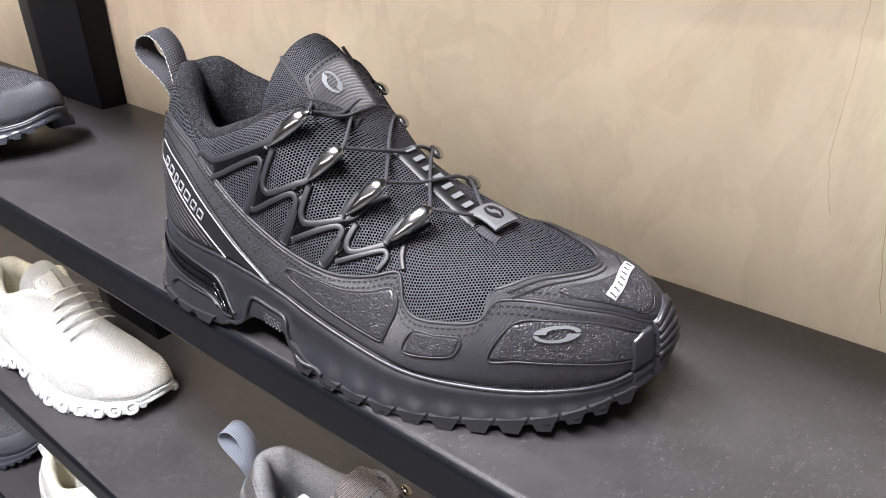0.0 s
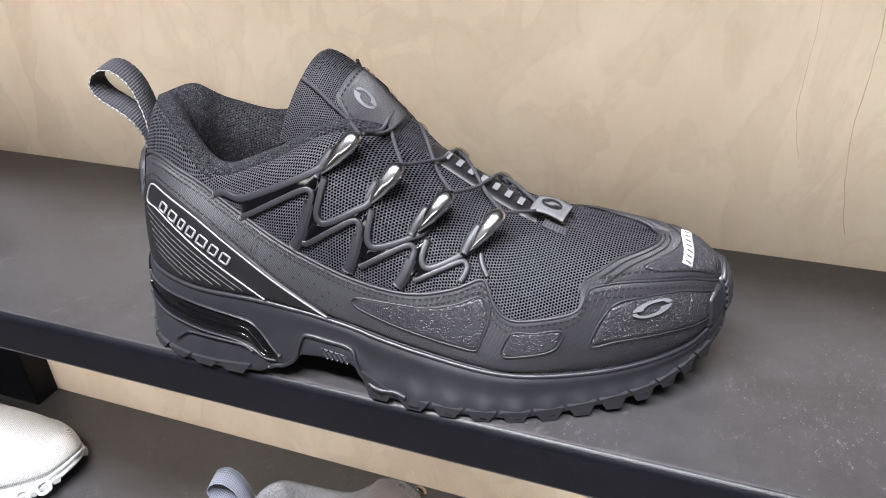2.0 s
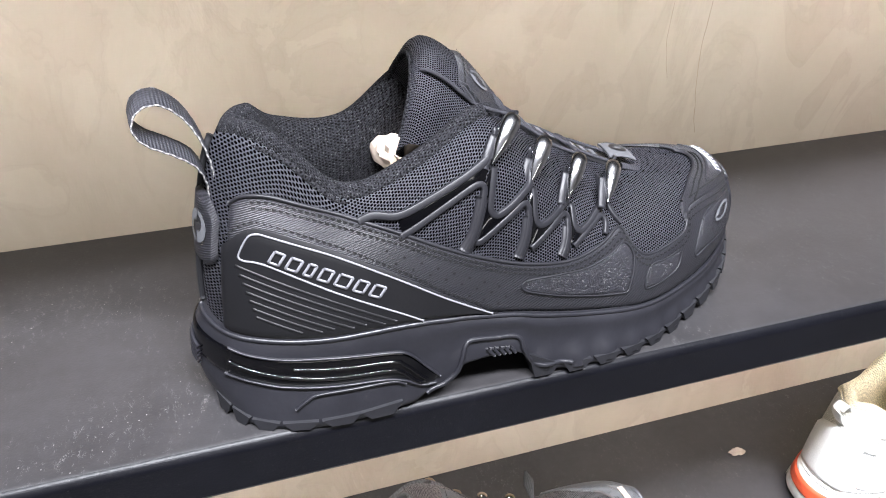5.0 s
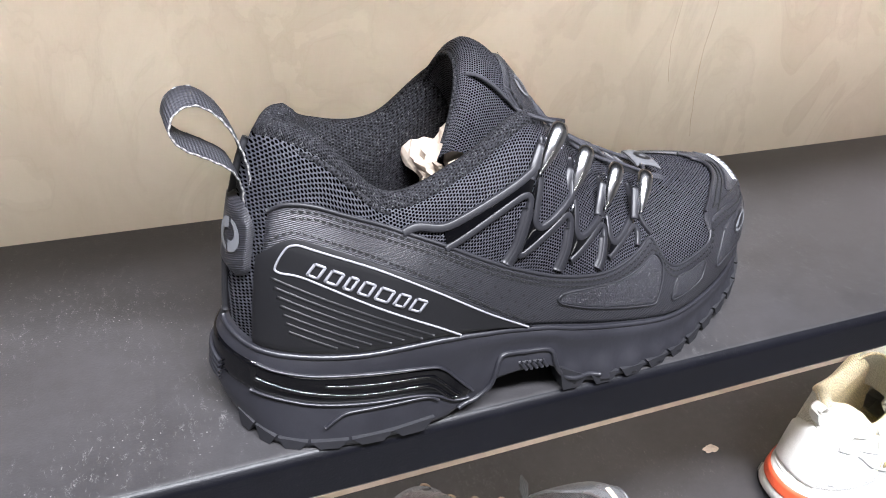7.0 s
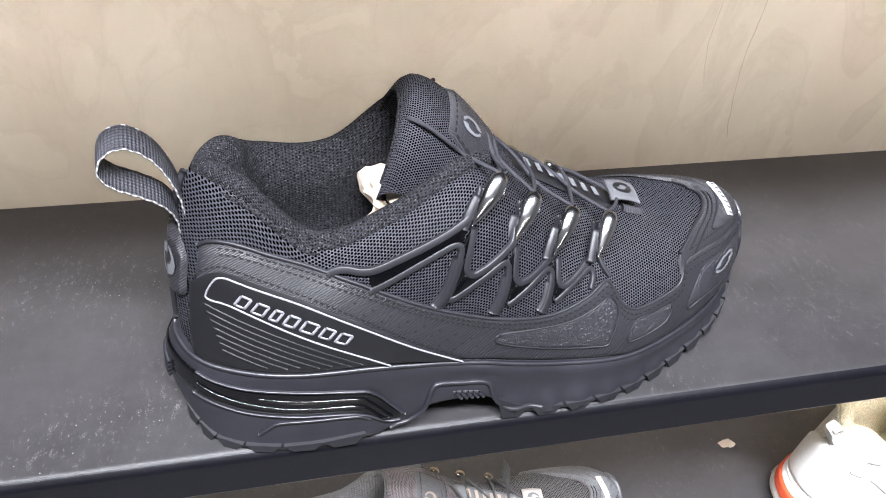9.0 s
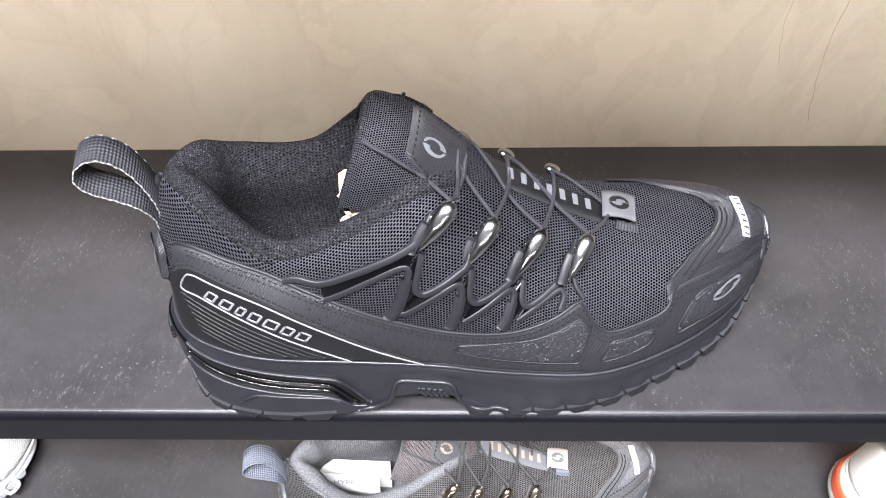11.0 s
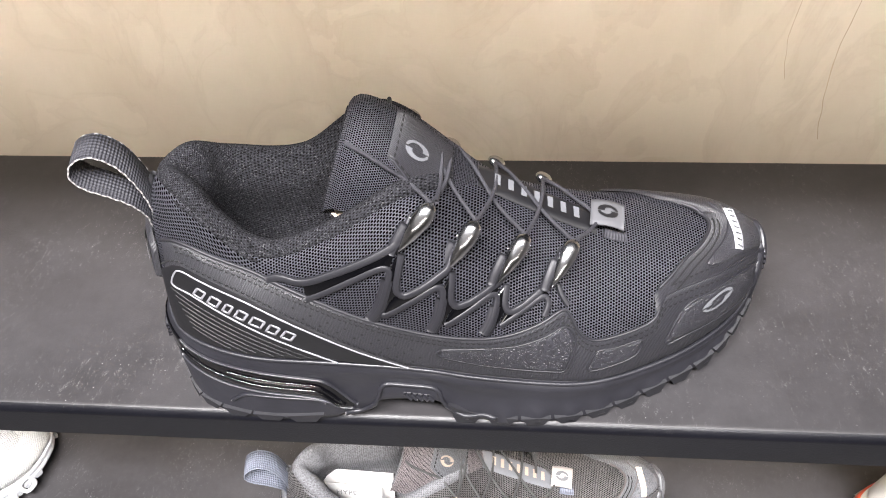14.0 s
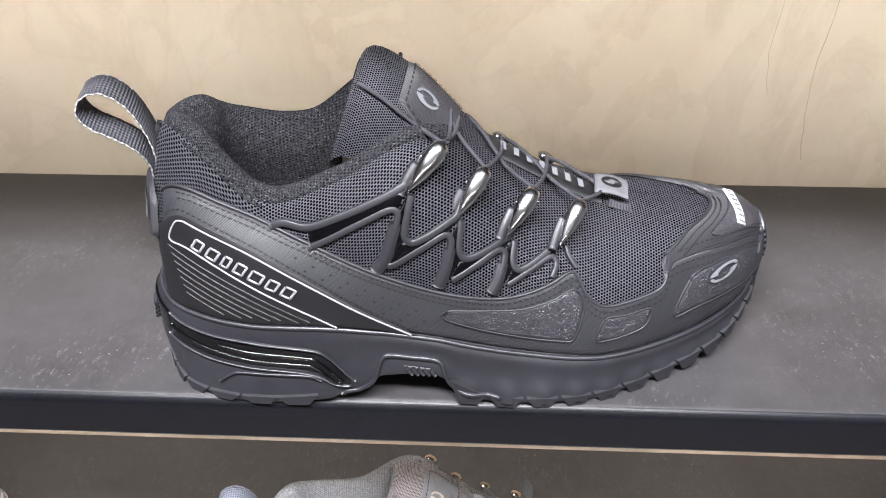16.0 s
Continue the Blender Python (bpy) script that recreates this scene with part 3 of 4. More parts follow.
RIDGE1 = [(-0.1134, 0.0313), (-0.1031, 0.0286), (-0.0901, 0.0261), (-0.0703, 0.0239), (-0.0452, 0.0232), (-0.0384, 0.0215), (-0.0319, 0.0155), (-0.0287, 0.0136)]
RIDGE2 = [(-0.0866, 0.0299), (-0.0698, 0.0286), (-0.0421, 0.0274), (-0.0362, 0.0244), (-0.0295, 0.0179), (-0.0257, 0.0148), (-0.0292, 0.0139)]
HOLLOW = [(-0.0878, 0.0101), (-0.0824, 0.0141), (-0.0775, 0.0164), (-0.0655, 0.0171), (-0.0430, 0.0172), (-0.0362, 0.0145)]
LINK = [(-0.0263, 0.0074), (-0.0183, 0.0100), (-0.0108, 0.0153), (-0.0078, 0.0232), (-0.0061, 0.0282), (-0.0029, 0.0302), (0.0083, 0.0288), (0.0211, 0.0268), (0.0242, 0.0200), (0.0275, 0.0136), (0.0337, 0.0088), (0.0518, 0.0063)]
WIN_TOP = [(0.0033, 0.0248), (0.0108, 0.0239), (0.0189, 0.0229)]
WIN_LOW = [(0.0066, 0.0195), (0.0134, 0.0195), (0.0218, 0.0189)]
# ---- trail shoe ----
def shoe_palette(tag, mesh, hole, cloth, panel, sole_c, lining, rubber, gloss, lace, mark, hook, tongue=None, pull=None, pebble=None):
    return dict(
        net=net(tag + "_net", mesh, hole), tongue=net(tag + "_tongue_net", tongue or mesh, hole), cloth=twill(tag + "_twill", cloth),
        panel=plain(tag + "_panel", panel, .52, 0, .12, 700), sole=plain(tag + "_foam", sole_c, .40, 0, .16, 150, .55, .55),
        tread=plain(tag + "_tread", tuple(c * .7 for c in sole_c), .55), lining=fuzzy(tag + "_lining", lining),
        rubber=plain(tag + "_rubber", rubber, .50, 0, .14, 900, .5, .10), gloss=plain(tag + "_gloss", gloss, .10, 0, .1, 60, .6, .02),
        lace=woven(tag + "_lace", lace, .0009, .6, spec=.4), mark=plain(tag + "_print", mark, .45, 0, .05), hook=plain(tag + "_hook", hook, .19, 1.0, .08, 90, .5, .05),
        grain=leathery(tag + "_pebble", pebble or panel), thread=plain(tag + "_thread", tuple(c * .6 for c in cloth), .7), pull=woven(tag + "_webbing", pull or lace, .0030, .65, .0012, spec=.35),
        white=plain(tag + "_fleck", tuple(min(1, c * 2.6) for c in mark), .6), inside=plain(tag + "_inside", tuple(min(.003, c * .25) for c in lining), .9))


def swirl(name, skin, centre, along, across, turn, mat, parent, label, view="side", base=.0016):
    """A plain oval mark: a ring cut by an S-shaped gap, as two flat crescents."""
    ca, sa = math.cos(turn), math.sin(turn)
    for half in (0, 1):
        outer, inner = [], []
        for t in np.linspace(.12, math.pi - .05, 16):
            t2 = t + half * math.pi
            ex, ey = along * math.cos(t2), across * math.sin(t2)
            w = .20 + .40 * (t / math.pi) ** 1.3
            outer.append((ex, ey))
            inner.append((ex * (1 - w), ey * (1 - w)))
        pts = [(centre[0] + x * ca - y * sa, centre[1] + x * sa + y * ca) for x, y in outer + inner]
        a, s = skin.side(pts) if view == "side" else skin.top(pts)
        k = len(outer)
        p, _ = skin.lift(a.reshape(2, k).T, s.reshape(2, k).T, base)
        solid(name, p.reshape(-1, 3), grid_faces(k, 2), mat, parent, label)


def make_shoe(root, m, fine=True):
    # upper body
    aa = np.linspace(0, 1, 261)[:-1]
    ss = np.linspace(0, 1, 34)
    a, s = np.meshgrid(aa, ss, indexing="ij")
    p = upper(a, s)
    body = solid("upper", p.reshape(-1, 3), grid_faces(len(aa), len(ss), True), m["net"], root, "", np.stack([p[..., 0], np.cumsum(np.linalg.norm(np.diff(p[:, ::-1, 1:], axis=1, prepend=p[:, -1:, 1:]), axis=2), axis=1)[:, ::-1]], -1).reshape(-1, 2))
    # padded collar and lining, from the rim inwards and down to the footbed
    ca = np.linspace(.795, 1.262, 150)
    rim, bite = TOPS(ca), BITE(ca)
    axis = np.stack([np.clip(rim[:, 0], -.075, .03), .058 + .10 * np.clip(rim[:, 0] + .05, -.05, .12), rim[:, 2] * 0], 1)
    inn = axis - rim
    inn[:, 2] = 0
    inn /= np.linalg.norm(inn, axis=1, keepdims=True)
    floor_ = bite + inn * .012
    floor_[:, 2] = .052
    rows = [rim + inn * x + np.array([0, 0, z]) for x, z in ((.0010, -.006), (-.0006, -.0025), (-.0008, .0), (.001, .0032), (.0045, .0045), (.0085, .0030), (.0115, -.002), (.0135, -.009), (.0140, -.017))]
    low = rows[-1]
    for t in (.25, .5, .75, 1):
        rows.append(low + (floor_ - low) * np.array([t, t, t]) - inn * (.004 * math.sin(math.pi * t)))
    v = np.stack(rows, 1)
    k = v.shape[1]
    d = np.cumsum(np.linalg.norm(np.diff(v, axis=1, prepend=v[:, :1]), axis=2), axis=1)
    solid("collar_lining", v.reshape(-1, 3), grid_faces(len(ca), k), m["lining"], root, "padded collar with brushed knit lining", np.stack(np.broadcast_arrays(ca[:, None] * .6, d), -1).reshape(-1, 2))
    ring = v[:, -1]
    ctr = np.linspace(0, 1, 7)[None, :, None]
    mid = np.stack([ring[:, 0], np.full(len(ca), .055) + .12 * (ring[:, 0] + .05), ring[:, 2]], 1)
    bed = ring[:, None] * (1 - ctr) + mid[:, None] * ctr
    solid("footbed", bed.reshape(-1, 3), grid_faces(len(ca), 7), m["lining"], root, "", np.stack([bed[..., 0], bed[..., 1]], -1).reshape(-1, 2))
    # collar seam cord
    c = TOPS(ca) + inn * -.0006 + np.array([0, 0, -.0030])
    tube("collar_seam", c[4:-4:4], .0017, m["lining"], root, n=140, sides=8)
    # midsole
    sa, sq = np.linspace(0, 1, 301)[:-1], np.concatenate([[0, .012, .03, .06], np.linspace(.1, 1, 22)])
    a, s = np.meshgrid(sa, sq, indexing="ij")
    p = sole(a, s)
    under = p[:, -1] + (np.array([.034, .058, 0]) - p[:, -1]) * np.array([.12, .25, 0]) + np.array([0, 0, .003])
    keel = p[:, -1].copy()
    keel[:, 1] = .058 + .12 * (keel[:, 0] - .03)
    keel[:, 2] = under[:, 2]
    v = np.concatenate([p, under[:, None], keel[:, None]], 1)
    solid("midsole", v.reshape(-1, 3), grid_faces(len(sa), v.shape[1], True), m["sole"], root, "moulded foam midsole")
    lip = np.linspace(0, 1, 160)
    e, _ = SOLE.lift(lip, np.full(160, .055), .0002)
    tube("midsole_lip", e, .0013, m["sole"], root, closed=True, sides=6, smoothed=False)
    # tread lugs round the edge
    lug_a = [.049, .0735, .098, .1225, .147, .1695] + list(np.linspace(.262, .482, 12)) + [.585, .62, .655, .69, .73, .80, .84, .88, .92]
    for i, t in enumerate(lug_a):
        w = .0090 if .25 < t < .5 else .0114
        g0, g1 = sole(np.array([t - w]), np.array([.985]))[0], sole(np.array([t + w]), np.array([.985]))[0]
        dirn = (g1 - g0) / np.linalg.norm(g1 - g0)
        inw = np.cross([0, 0, 1], dirn) * -1
        if inw @ (np.array([.034, .058, 0]) - (g0 + g1) / 2) < 0:
            inw = -inw
        ground = max(0.0004, min(g0[2], g1[2]) - (.0012 if t > .44 and t < .5 else .0024 if .25 < t < .5 else .0025))
        top0, top1 = g0 + np.array([0, 0, .0035]), g1 + np.array([0, 0, .0035])
        cut = .24 * (g1 - g0)
        lo0, lo1 = g0 + cut, g1 - cut
        lo0[2] = lo1[2] = ground
        out_ = -inw * .0012
        v = [top0 + out_, top1 + out_, lo1 + out_ * 1.6, lo0 + out_ * 1.6, top0 + inw * .014, top1 + inw * .014, lo1 + inw * .012, lo0 + inw * .012]
        solid("tread_lug", v, [(0, 1, 2, 3), (7, 6, 5, 4), (0, 4, 5, 1), (1, 5, 6, 2), (2, 6, 7, 3), (3, 7, 4, 0)], m["tread"], root, smooth=False)
    # tongue: a padded saddle leaning back over the opening
    spine = curve([(.060, .076, .095), (.045, .0755, .1055), (.0290, .0735, .1240), (.0145, .0715, .1415), (.0030, .0695, .1520), (-.0050, .0690, .1570), (-.0110, .0690, .1575), (-.0152, .069, .1520), (-.0125, .070, .138), (-.006, .070, .120), (.004, .070, .095)], 46)
    wide = np.interp(np.arange(46), [0, 8, 18, 25, 29, 32, 38, 45], [.020, .026, .032, .029, .025, .022, .024, .027])
    phi = np.linspace(-1.75, 1.75, 31)
    drop = np.interp(np.arange(46), [0, 10, 20, 28, 32, 45], [.008, .018, .042, .044, .034, .020])
    down = np.array([-.35, 0, -1.0]) / math.hypot(.35, 1)
    lean = np.where(phi > 0, .82, 1.0)
    fall = np.where(phi > 0, 1.2, 1.0)
    v = spine[:, None] + np.array([0, 1, 0])[None, None] * (wide[:, None, None] * (lean * np.sin(phi / 1.15))[None, :, None]) + down[None, None] * (drop[:, None, None] * (fall * (1 - np.cos(phi / 1.15)))[None, :, None])
    uv = np.stack(np.broadcast_arrays(np.arange(46)[:, None] * .0046, phi[None] * .044), -1)
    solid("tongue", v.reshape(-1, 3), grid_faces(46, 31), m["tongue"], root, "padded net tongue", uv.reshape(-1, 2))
    tube("tongue_binding", v[29, 2:-2], .0016, m["lining"], root, n=50, sides=6)

    def tongue_at(u, f, off):
        """A place on the tongue: u along the spine 0..1, f across -1..1."""
        i, j = u * 45, (f * 1.75 + 1.75) / 3.5 * 30
        i0, j0 = min(int(i), 44), min(int(j), 29)
        x, y = i - i0, j - j0
        q = (v[i0, j0] * (1 - x) + v[i0 + 1, j0] * x) * (1 - y) + (v[i0, j0 + 1] * (1 - x) + v[i0 + 1, j0 + 1] * x) * y
        nn = np.cross(v[i0 + 1, j0] - v[i0, j0], v[i0, j0 + 1] - v[i0, j0])
        nn /= np.linalg.norm(nn)
        nn = nn if nn[2] + nn[0] > 0 else -nn
        return q + nn * off
    # badge on the tongue with its oval mark
    g = np.array([[tongue_at(.250 + .220 * x, -.60 + .70 * y + .16 * max(0, x - .5) * (1 - y) * 2, .0016 if 0 < x < 1 and 0 < y < 1 else .0002) for y in np.linspace(0, 1, 13)] for x in np.linspace(0, 1, 13)])
    solid("tongue_badge", g.reshape(-1, 3), grid_faces(13, 13), m["cloth"], root, "stitched twill badge", np.stack([g[..., 0] + g[..., 1], g[..., 1]], -1).reshape(-1, 2))
    sv, sf = [], []
    for side_ in range(4):
        for k in range(9):
            t0, t1 = .07 + .86 * (k + .15) / 9, .07 + .86 * (k + .75) / 9
            for t in (t0, t1):
                x, y = ((t, .07), (.93, t), (t, .93), (.07, t))[side_]
                for d in (-.012, .012):
                    x2, y2 = (x, y + d) if side_ in (0, 2) else (x + d, y)
                    sv.append(tongue_at(.250 + .220 * x2, -.60 + .70 * y2 + .16 * max(0, x2 - .5) * (1 - y2) * 2, .0020))
            b = len(sv) - 4
            sf.append((b, b + 1, b + 3, b + 2))
    solid("badge_stitching", sv, sf, m["inside"], root)
    for half in (0, 1):
        pts = []
        for t in np.linspace(.12, math.pi - .05, 16):
            t2 = t + half * math.pi
            w = .20 + .40 * (t / math.pi) ** 1.3
            for r in (1, 1 - w):
                pts.append(tongue_at(.392 + .040 * r * math.cos(t2), -.28 + .078 * r * math.sin(t2), .0022))
        solid("badge_mark", pts, grid_faces(16, 2), m.get("oval", m["mark"]), root, "pale oval mark")
    return tongue_at


def shoe_trim(root, m, tongue_at):
    """All that is sewn, moulded or printed on the outer side, and the lacing."""
    seam_a, seam_s = OUTER.side(curve(SEAM, 170))
    # foot of the overlay: from the seam down to the midsole
    w = np.concatenate([[0], np.linspace(.03, 1, 18)])[None]
    sheet("overlay", OUTER, seam_a[:, None] + 0 * w, seam_s[:, None] * (1 - w) + .003 * w, .0013, m["cloth"], root, "twill-textured synthetic overlay", .0013)
    for shift, nm in ((-.0022, "seam_stitching"), (-.0048, "seam_stitching")):
        stitches(nm, OUTER, [(x, h + shift) for x, h in SEAM[1:]], m["inside"], root, off=.0016)
    ribbon("seam_edge", OUTER, SEAM, .0016, .0009, m["rubber"], root, n=170, base=.0008)
    # toe cap over the toe, out to the rounded edge of the net
    CAP_A = [.380, .388, .400, .417, .440, .462, .478, .487, .490, .558, .575, .59, .62, .65, .70]
    CAP_S = [.46, .53, .595, .69, .765, .83, .895, .96, .998, .998, .96, .93, .875, .80, .55]
    ta = np.linspace(.384, .70, 130)
    lower = np.interp(ta, np.concatenate([seam_a[120:], [.53, .70]]), np.concatenate([seam_s[120:], [.16, .10]]))
    upper_s = np.maximum(np.interp(ta, CAP_A, CAP_S), lower + .012)
    w = np.concatenate([[0], np.linspace(.04, .96, 20), [1]])[None]
    sheet("toe_cap", OUTER, ta[:, None] + 0 * w, upper_s[:, None] * (1 - w) + lower[:, None] * w, .0019, m["cloth"], root, "twill-textured toe cap", .0012)
    near_edge, far_edge = list(zip(CAP_A, CAP_S))[1:9], list(zip(CAP_A, CAP_S))[9:13]
    for edge_line in (near_edge, far_edge):
        ribbon("cap_edge", OUTER, edge_line, .0017, .0011, m["rubber"], root, view="own", n=60, base=.0013)
    own = curve(near_edge, 14)
    for d in (.030, .062):
        stitches("cap_stitching", OUTER, [(x + d * .12, h - d) for x, h in own[1:-2]], m["inside"], root, view="own", off=.0022, pitch=.0027)
    side_a = np.linspace(.50, 1.0, 120)
    top_s = np.interp(side_a, [.5, .6, .7, .8, .9, 1.0], [.42, .42, .16, .22, .42, .70])
    w = np.concatenate([[0], np.linspace(.05, 1, 10)])[None]
    sheet("inner_overlay", OUTER, side_a[:, None] + 0 * w, top_s[:, None] * (1 - w) + .003 * w, .0011, m["cloth"], root, "", .0011)
    # heel panel with ribs, outline and printed bars
    pa, ps = OUTER.side(curve(PANEL_TOP, 60))
    w = np.concatenate([[0], np.linspace(.05, 1, 14)])[None]
    sheet("heel_panel", OUTER, pa[:, None] + 0 * w, ps[:, None] * (1 - w) + .004 * w, .0021, m["panel"], root, "smooth moulded heel panel", .0009)
    stitches("panel_stitching", OUTER, [(x, h + .0026) for x, h in PANEL_TOP], m["inside"], root, off=.0016)
    ribbon("panel_outline", OUTER, OUTLINE, .0009, .0004, m["mark"], root, n=170, base=.0022)
    for k in range(10):
        x0, h0 = -.1035 + .0008 * k, .0800 - .0040 * k
        pts = [(x0 + d, h0 - .43 * d - .9 * d * d) for d in np.linspace(0, .12, 40)]
        pts = [(x, h) for x, h in pts if h > np.interp(x, [-.11, -.06, -.02], [.0485, .0470, .0480])]
        if len(pts) > 4:
            ribbon("panel_rib", OUTER, pts[::3] + pts[-1:] if (len(pts) - 1) % 3 else pts[::3], .0017, .0006, m["panel"], root, n=40, base=.0018)
    widths = (.0066, .0072, .0056, .0070, .0082, .0070, .0074)
    pos = 0.0
    for wd in widths:
        t0, t1 = pos / .0585, (pos + wd) / .0585
        pos += wd + .0009
        t1 -= .030
        c0 = (-.0895 + .0495 * t0, .0853 - .0226 * t0)
        c1 = (-.0895 + .0495 * t1, .0853 - .0226 * t1)
        ring = [(c0[0] + .0024, c0[1] + .0021), (c1[0] + .0020, c1[1] + .0023), (c1[0] - .0012, c1[1] - .0023), (c0[0] - .0008, c0[1] - .0025)]
        line = [np.array(ring[e]) * (1 - f) + np.array(ring[(e + 1) % 4]) * f for e in range(4) for f in (0, .3, .7, .97)]
        ribbon("printed_bar", OUTER, line + line[:1], .0012, .0003, m["mark"], root, "pale printed outline", base=.0024, smoothed=False, round_=False)
    # punched holes
    for r in range(3):
        for k in range(8):
            x, h = -.0415 + .0075 * k + .0037 * (r % 2), .0840 - .0039 * k - .0048 * r - .0016 * (r % 2)
            lim = np.interp(x, [p[0] for p in PANEL_TOP], [p[1] for p in PANEL_TOP])
            if h < lim + .004 or x > .016:
                continue
            t = np.linspace(0, 2 * math.pi, 7)[:-1]
            ga, gs = OUTER.side([(x + .0007 * math.cos(q), h + .0006 * math.sin(q)) for q in t])
            p, _ = OUTER.lift(ga, gs, .00145)
            solid("punched_hole", p, [tuple(range(6))], m["inside"], root)
    # pebbled patches
    for top, low in ((GRAIN1_TOP, GRAIN1_LOW), (GRAIN2_TOP, GRAIN2_LOW), (GRAIN3_TOP, GRAIN3_LOW)):
        A, S = between(OUTER, top, low, 50, 16)
        sheet("pebbled_patch", OUTER, A, S, .0020, m["grain"], root, "pebble-grained rubber patch", .0008)
        ribbon("patch_rim", OUTER, list(top) + list(low)[::-1], .0010, .0007, m["rubber"], root, n=110, closed=True, base=.0015)
    pat = np.linspace(.434, .598, 44)
    hi = np.interp(pat, [.434, .438, .449, .474, .496, .520, .540, .565, .592, .598], [.615, .635, .665, .720, .775, .835, .860, .835, .785, .750])
    lo = np.interp(pat, [.434, .439, .455, .473, .490, .500, .507, .514, .522, .5424, .569, .592, .598], [.595, .575, .556, .535, .480, .415, .385, .395, .450, .600, .670, .700, .735])
    w = np.concatenate([[0], np.linspace(.04, .96, 12), [1]])[None]
    sheet("pebbled_patch", OUTER, pat[:, None] + 0 * w, hi[:, None] * (1 - w) + lo[:, None] * w, .0026, m["grain"], root, "pebble-grained toe patch", .0010)
    for edge_line in (hi, lo):
        ribbon("patch_rim", OUTER, list(zip(pat, edge_line))[::3], .0009, .0007, m["rubber"], root, view="own", n=60, base=.0018)
    swirl("toe_mark", OUTER, (.1585, .0530), .0080, .0033, .08, m.get("oval", m["mark"]), root, "pale oval mark", base=.0034)
    toe_line = [(x - .0004, y - .0036) for x, y in [(.1690, .0940)] + LABEL[1:]]
    ribbon("toe_label", OUTER, toe_line, .0052, .0006, m["white"], root, "white curved label strip", view="top", n=24, base=.0028, round_=False)
    lab = curve(toe_line, 15)
    for k in range(1, 14, 2):
        ribbon("label_bar", OUTER, [lab[k] + (-.0012, 0), lab[k] + (.0012, 0)], .0010, .0002, m["tabgrey"], root, view="top", n=4, base=.0035, smoothed=False, round_=False)
    stitches("toe_stitching", OUTER, [(x, h + .0024) for x, h in SEAM[20:]], m["inside"], root, off=.0026)
    # moulded lace cage
    for line, wd in ((ARM_TOP, .0052), (ARM_LOW, .0046), (LOW2, .0046), (LOW3, .0046), (LOW4, .0042), (U1, .0048), (U2, .0048), (U3, .0048), (U4, .0038)):
        ribbon("cage_strand", OUTER, line, wd * .72, .0013, m["rubber"], root, "moulded rubber strand", n=56, base=.0006, round_=2)
    for top, low in ((GLOSS1_TOP, GLOSS1_LOW), (GLOSS2_L, GLOSS2_R), (GLOSS3_TOP, GLOSS3_LOW), (GLOSS4_L, GLOSS4_R), (GLOSS5_TOP, GLOSS5_LOW), (GLOSS6_L, GLOSS6_R), (GLOSS7_TOP, GLOSS7_LOW)):
        A, S = between(OUTER, top, low, 20, 8)
        sheet("cage_film", OUTER, A, S, .0014, m["gloss"], root, "glossy black film", .0006)
    for line in (ARM_LOW[-3:], LOW2[-3:], LOW3[-3:]):
        ribbon("cage_foot", OUTER, line, .0062, .0013, m["rubber"], root, n=16, base=.0004)
    # metal hooks and the lace
    near_low = [(.0085, .0205, .1139), (.0291, .0240, .0985), (.0518, .0275, .0863), (.0766, .0315, .0783)]
    near_top = [(.0225, .0335, .1290), (.0410, .0375, .1142), (.0634, .0425, .1005), (.0862, .0480, .0908)]
    far = [(.008, .100, .1245), (.0273, .0945, .111), (.0496, .0965, .0976), (.0741, .0975, .0858)]
    for lo, hi in zip(near_low, near_top):
        lo, hi = np.array(lo), np.array(hi)
        ax = (hi - lo) / np.linalg.norm(hi - lo)
        nn = np.array([.05, -.75, .62])
        nn -= ax * (nn @ ax)
        nn /= np.linalg.norm(nn)
        sd = np.cross(ax, nn)
        ln = np.linalg.norm(hi - lo) + .002
        us = np.linspace(0, 1, 18)
        wd = .0046 * np.interp(us, [0, .1, .35, .65, .85, .96, 1], [.02, .28, .72, 1, .95, .6, .05])
        ht = .0040 * np.interp(us, [0, .15, .5, .8, .95, 1], [.25, .6, 1, 1, .7, .1])
        ang = np.linspace(0, 2 * math.pi, 14, endpoint=False)
        vv = (lo + ax * 0)[None, None] + ax * (us * ln)[:, None, None] + sd * (wd[:, None] * np.cos(ang))[..., None] + nn * (ht[:, None] * (.55 + np.sin(ang)) * .8 + .0012 * us[:, None])[..., None]
        hook = solid("lace_hook", vv.reshape(-1, 3), grid_faces(18, 14, False, True) + [tuple(range(14))[::-1], tuple(17 * 14 + k for k in range(14))], m["hook"], root, "polished metal lace hook")
        tube("hook_socket", [lo - sd * .0022 - ax * .003 - nn * .0005, lo - sd * .0036 + ax * .004 + nn * .0008, lo - sd * .0044 + ax * .0125 + nn * .0012], .0023, m["rubber"], root, n=12, up=tuple(nn), flat=.55)
        tube("hook_pin", [lo - sd * .0042 + ax * .0155 + nn * .0018, lo - sd * .0015 + ax * .0165 + nn * .0026], .0013, m["hook"], hook, n=6, sides=6, up=tuple(nn))
        dot = lo + ax * ln * .80 + nn * .0048
        ring = [dot + ax * .0023 * math.cos(t) + sd * .0014 * math.sin(t) for t in np.linspace(0, 2 * math.pi, 15)[:-1]]
        tube("hook_mark", ring, .00028, m["panel"], hook, closed=True, n=22, sides=4, up=tuple(nn))
    for q in far:
        q = np.array(q)
        bm = bmesh.new()
        bmesh.ops.create_uvsphere(bm, u_segments=14, v_segments=9, radius=1)
        bmesh.ops.scale(bm, vec=(.0050, .0036, .0026), verts=bm.verts)
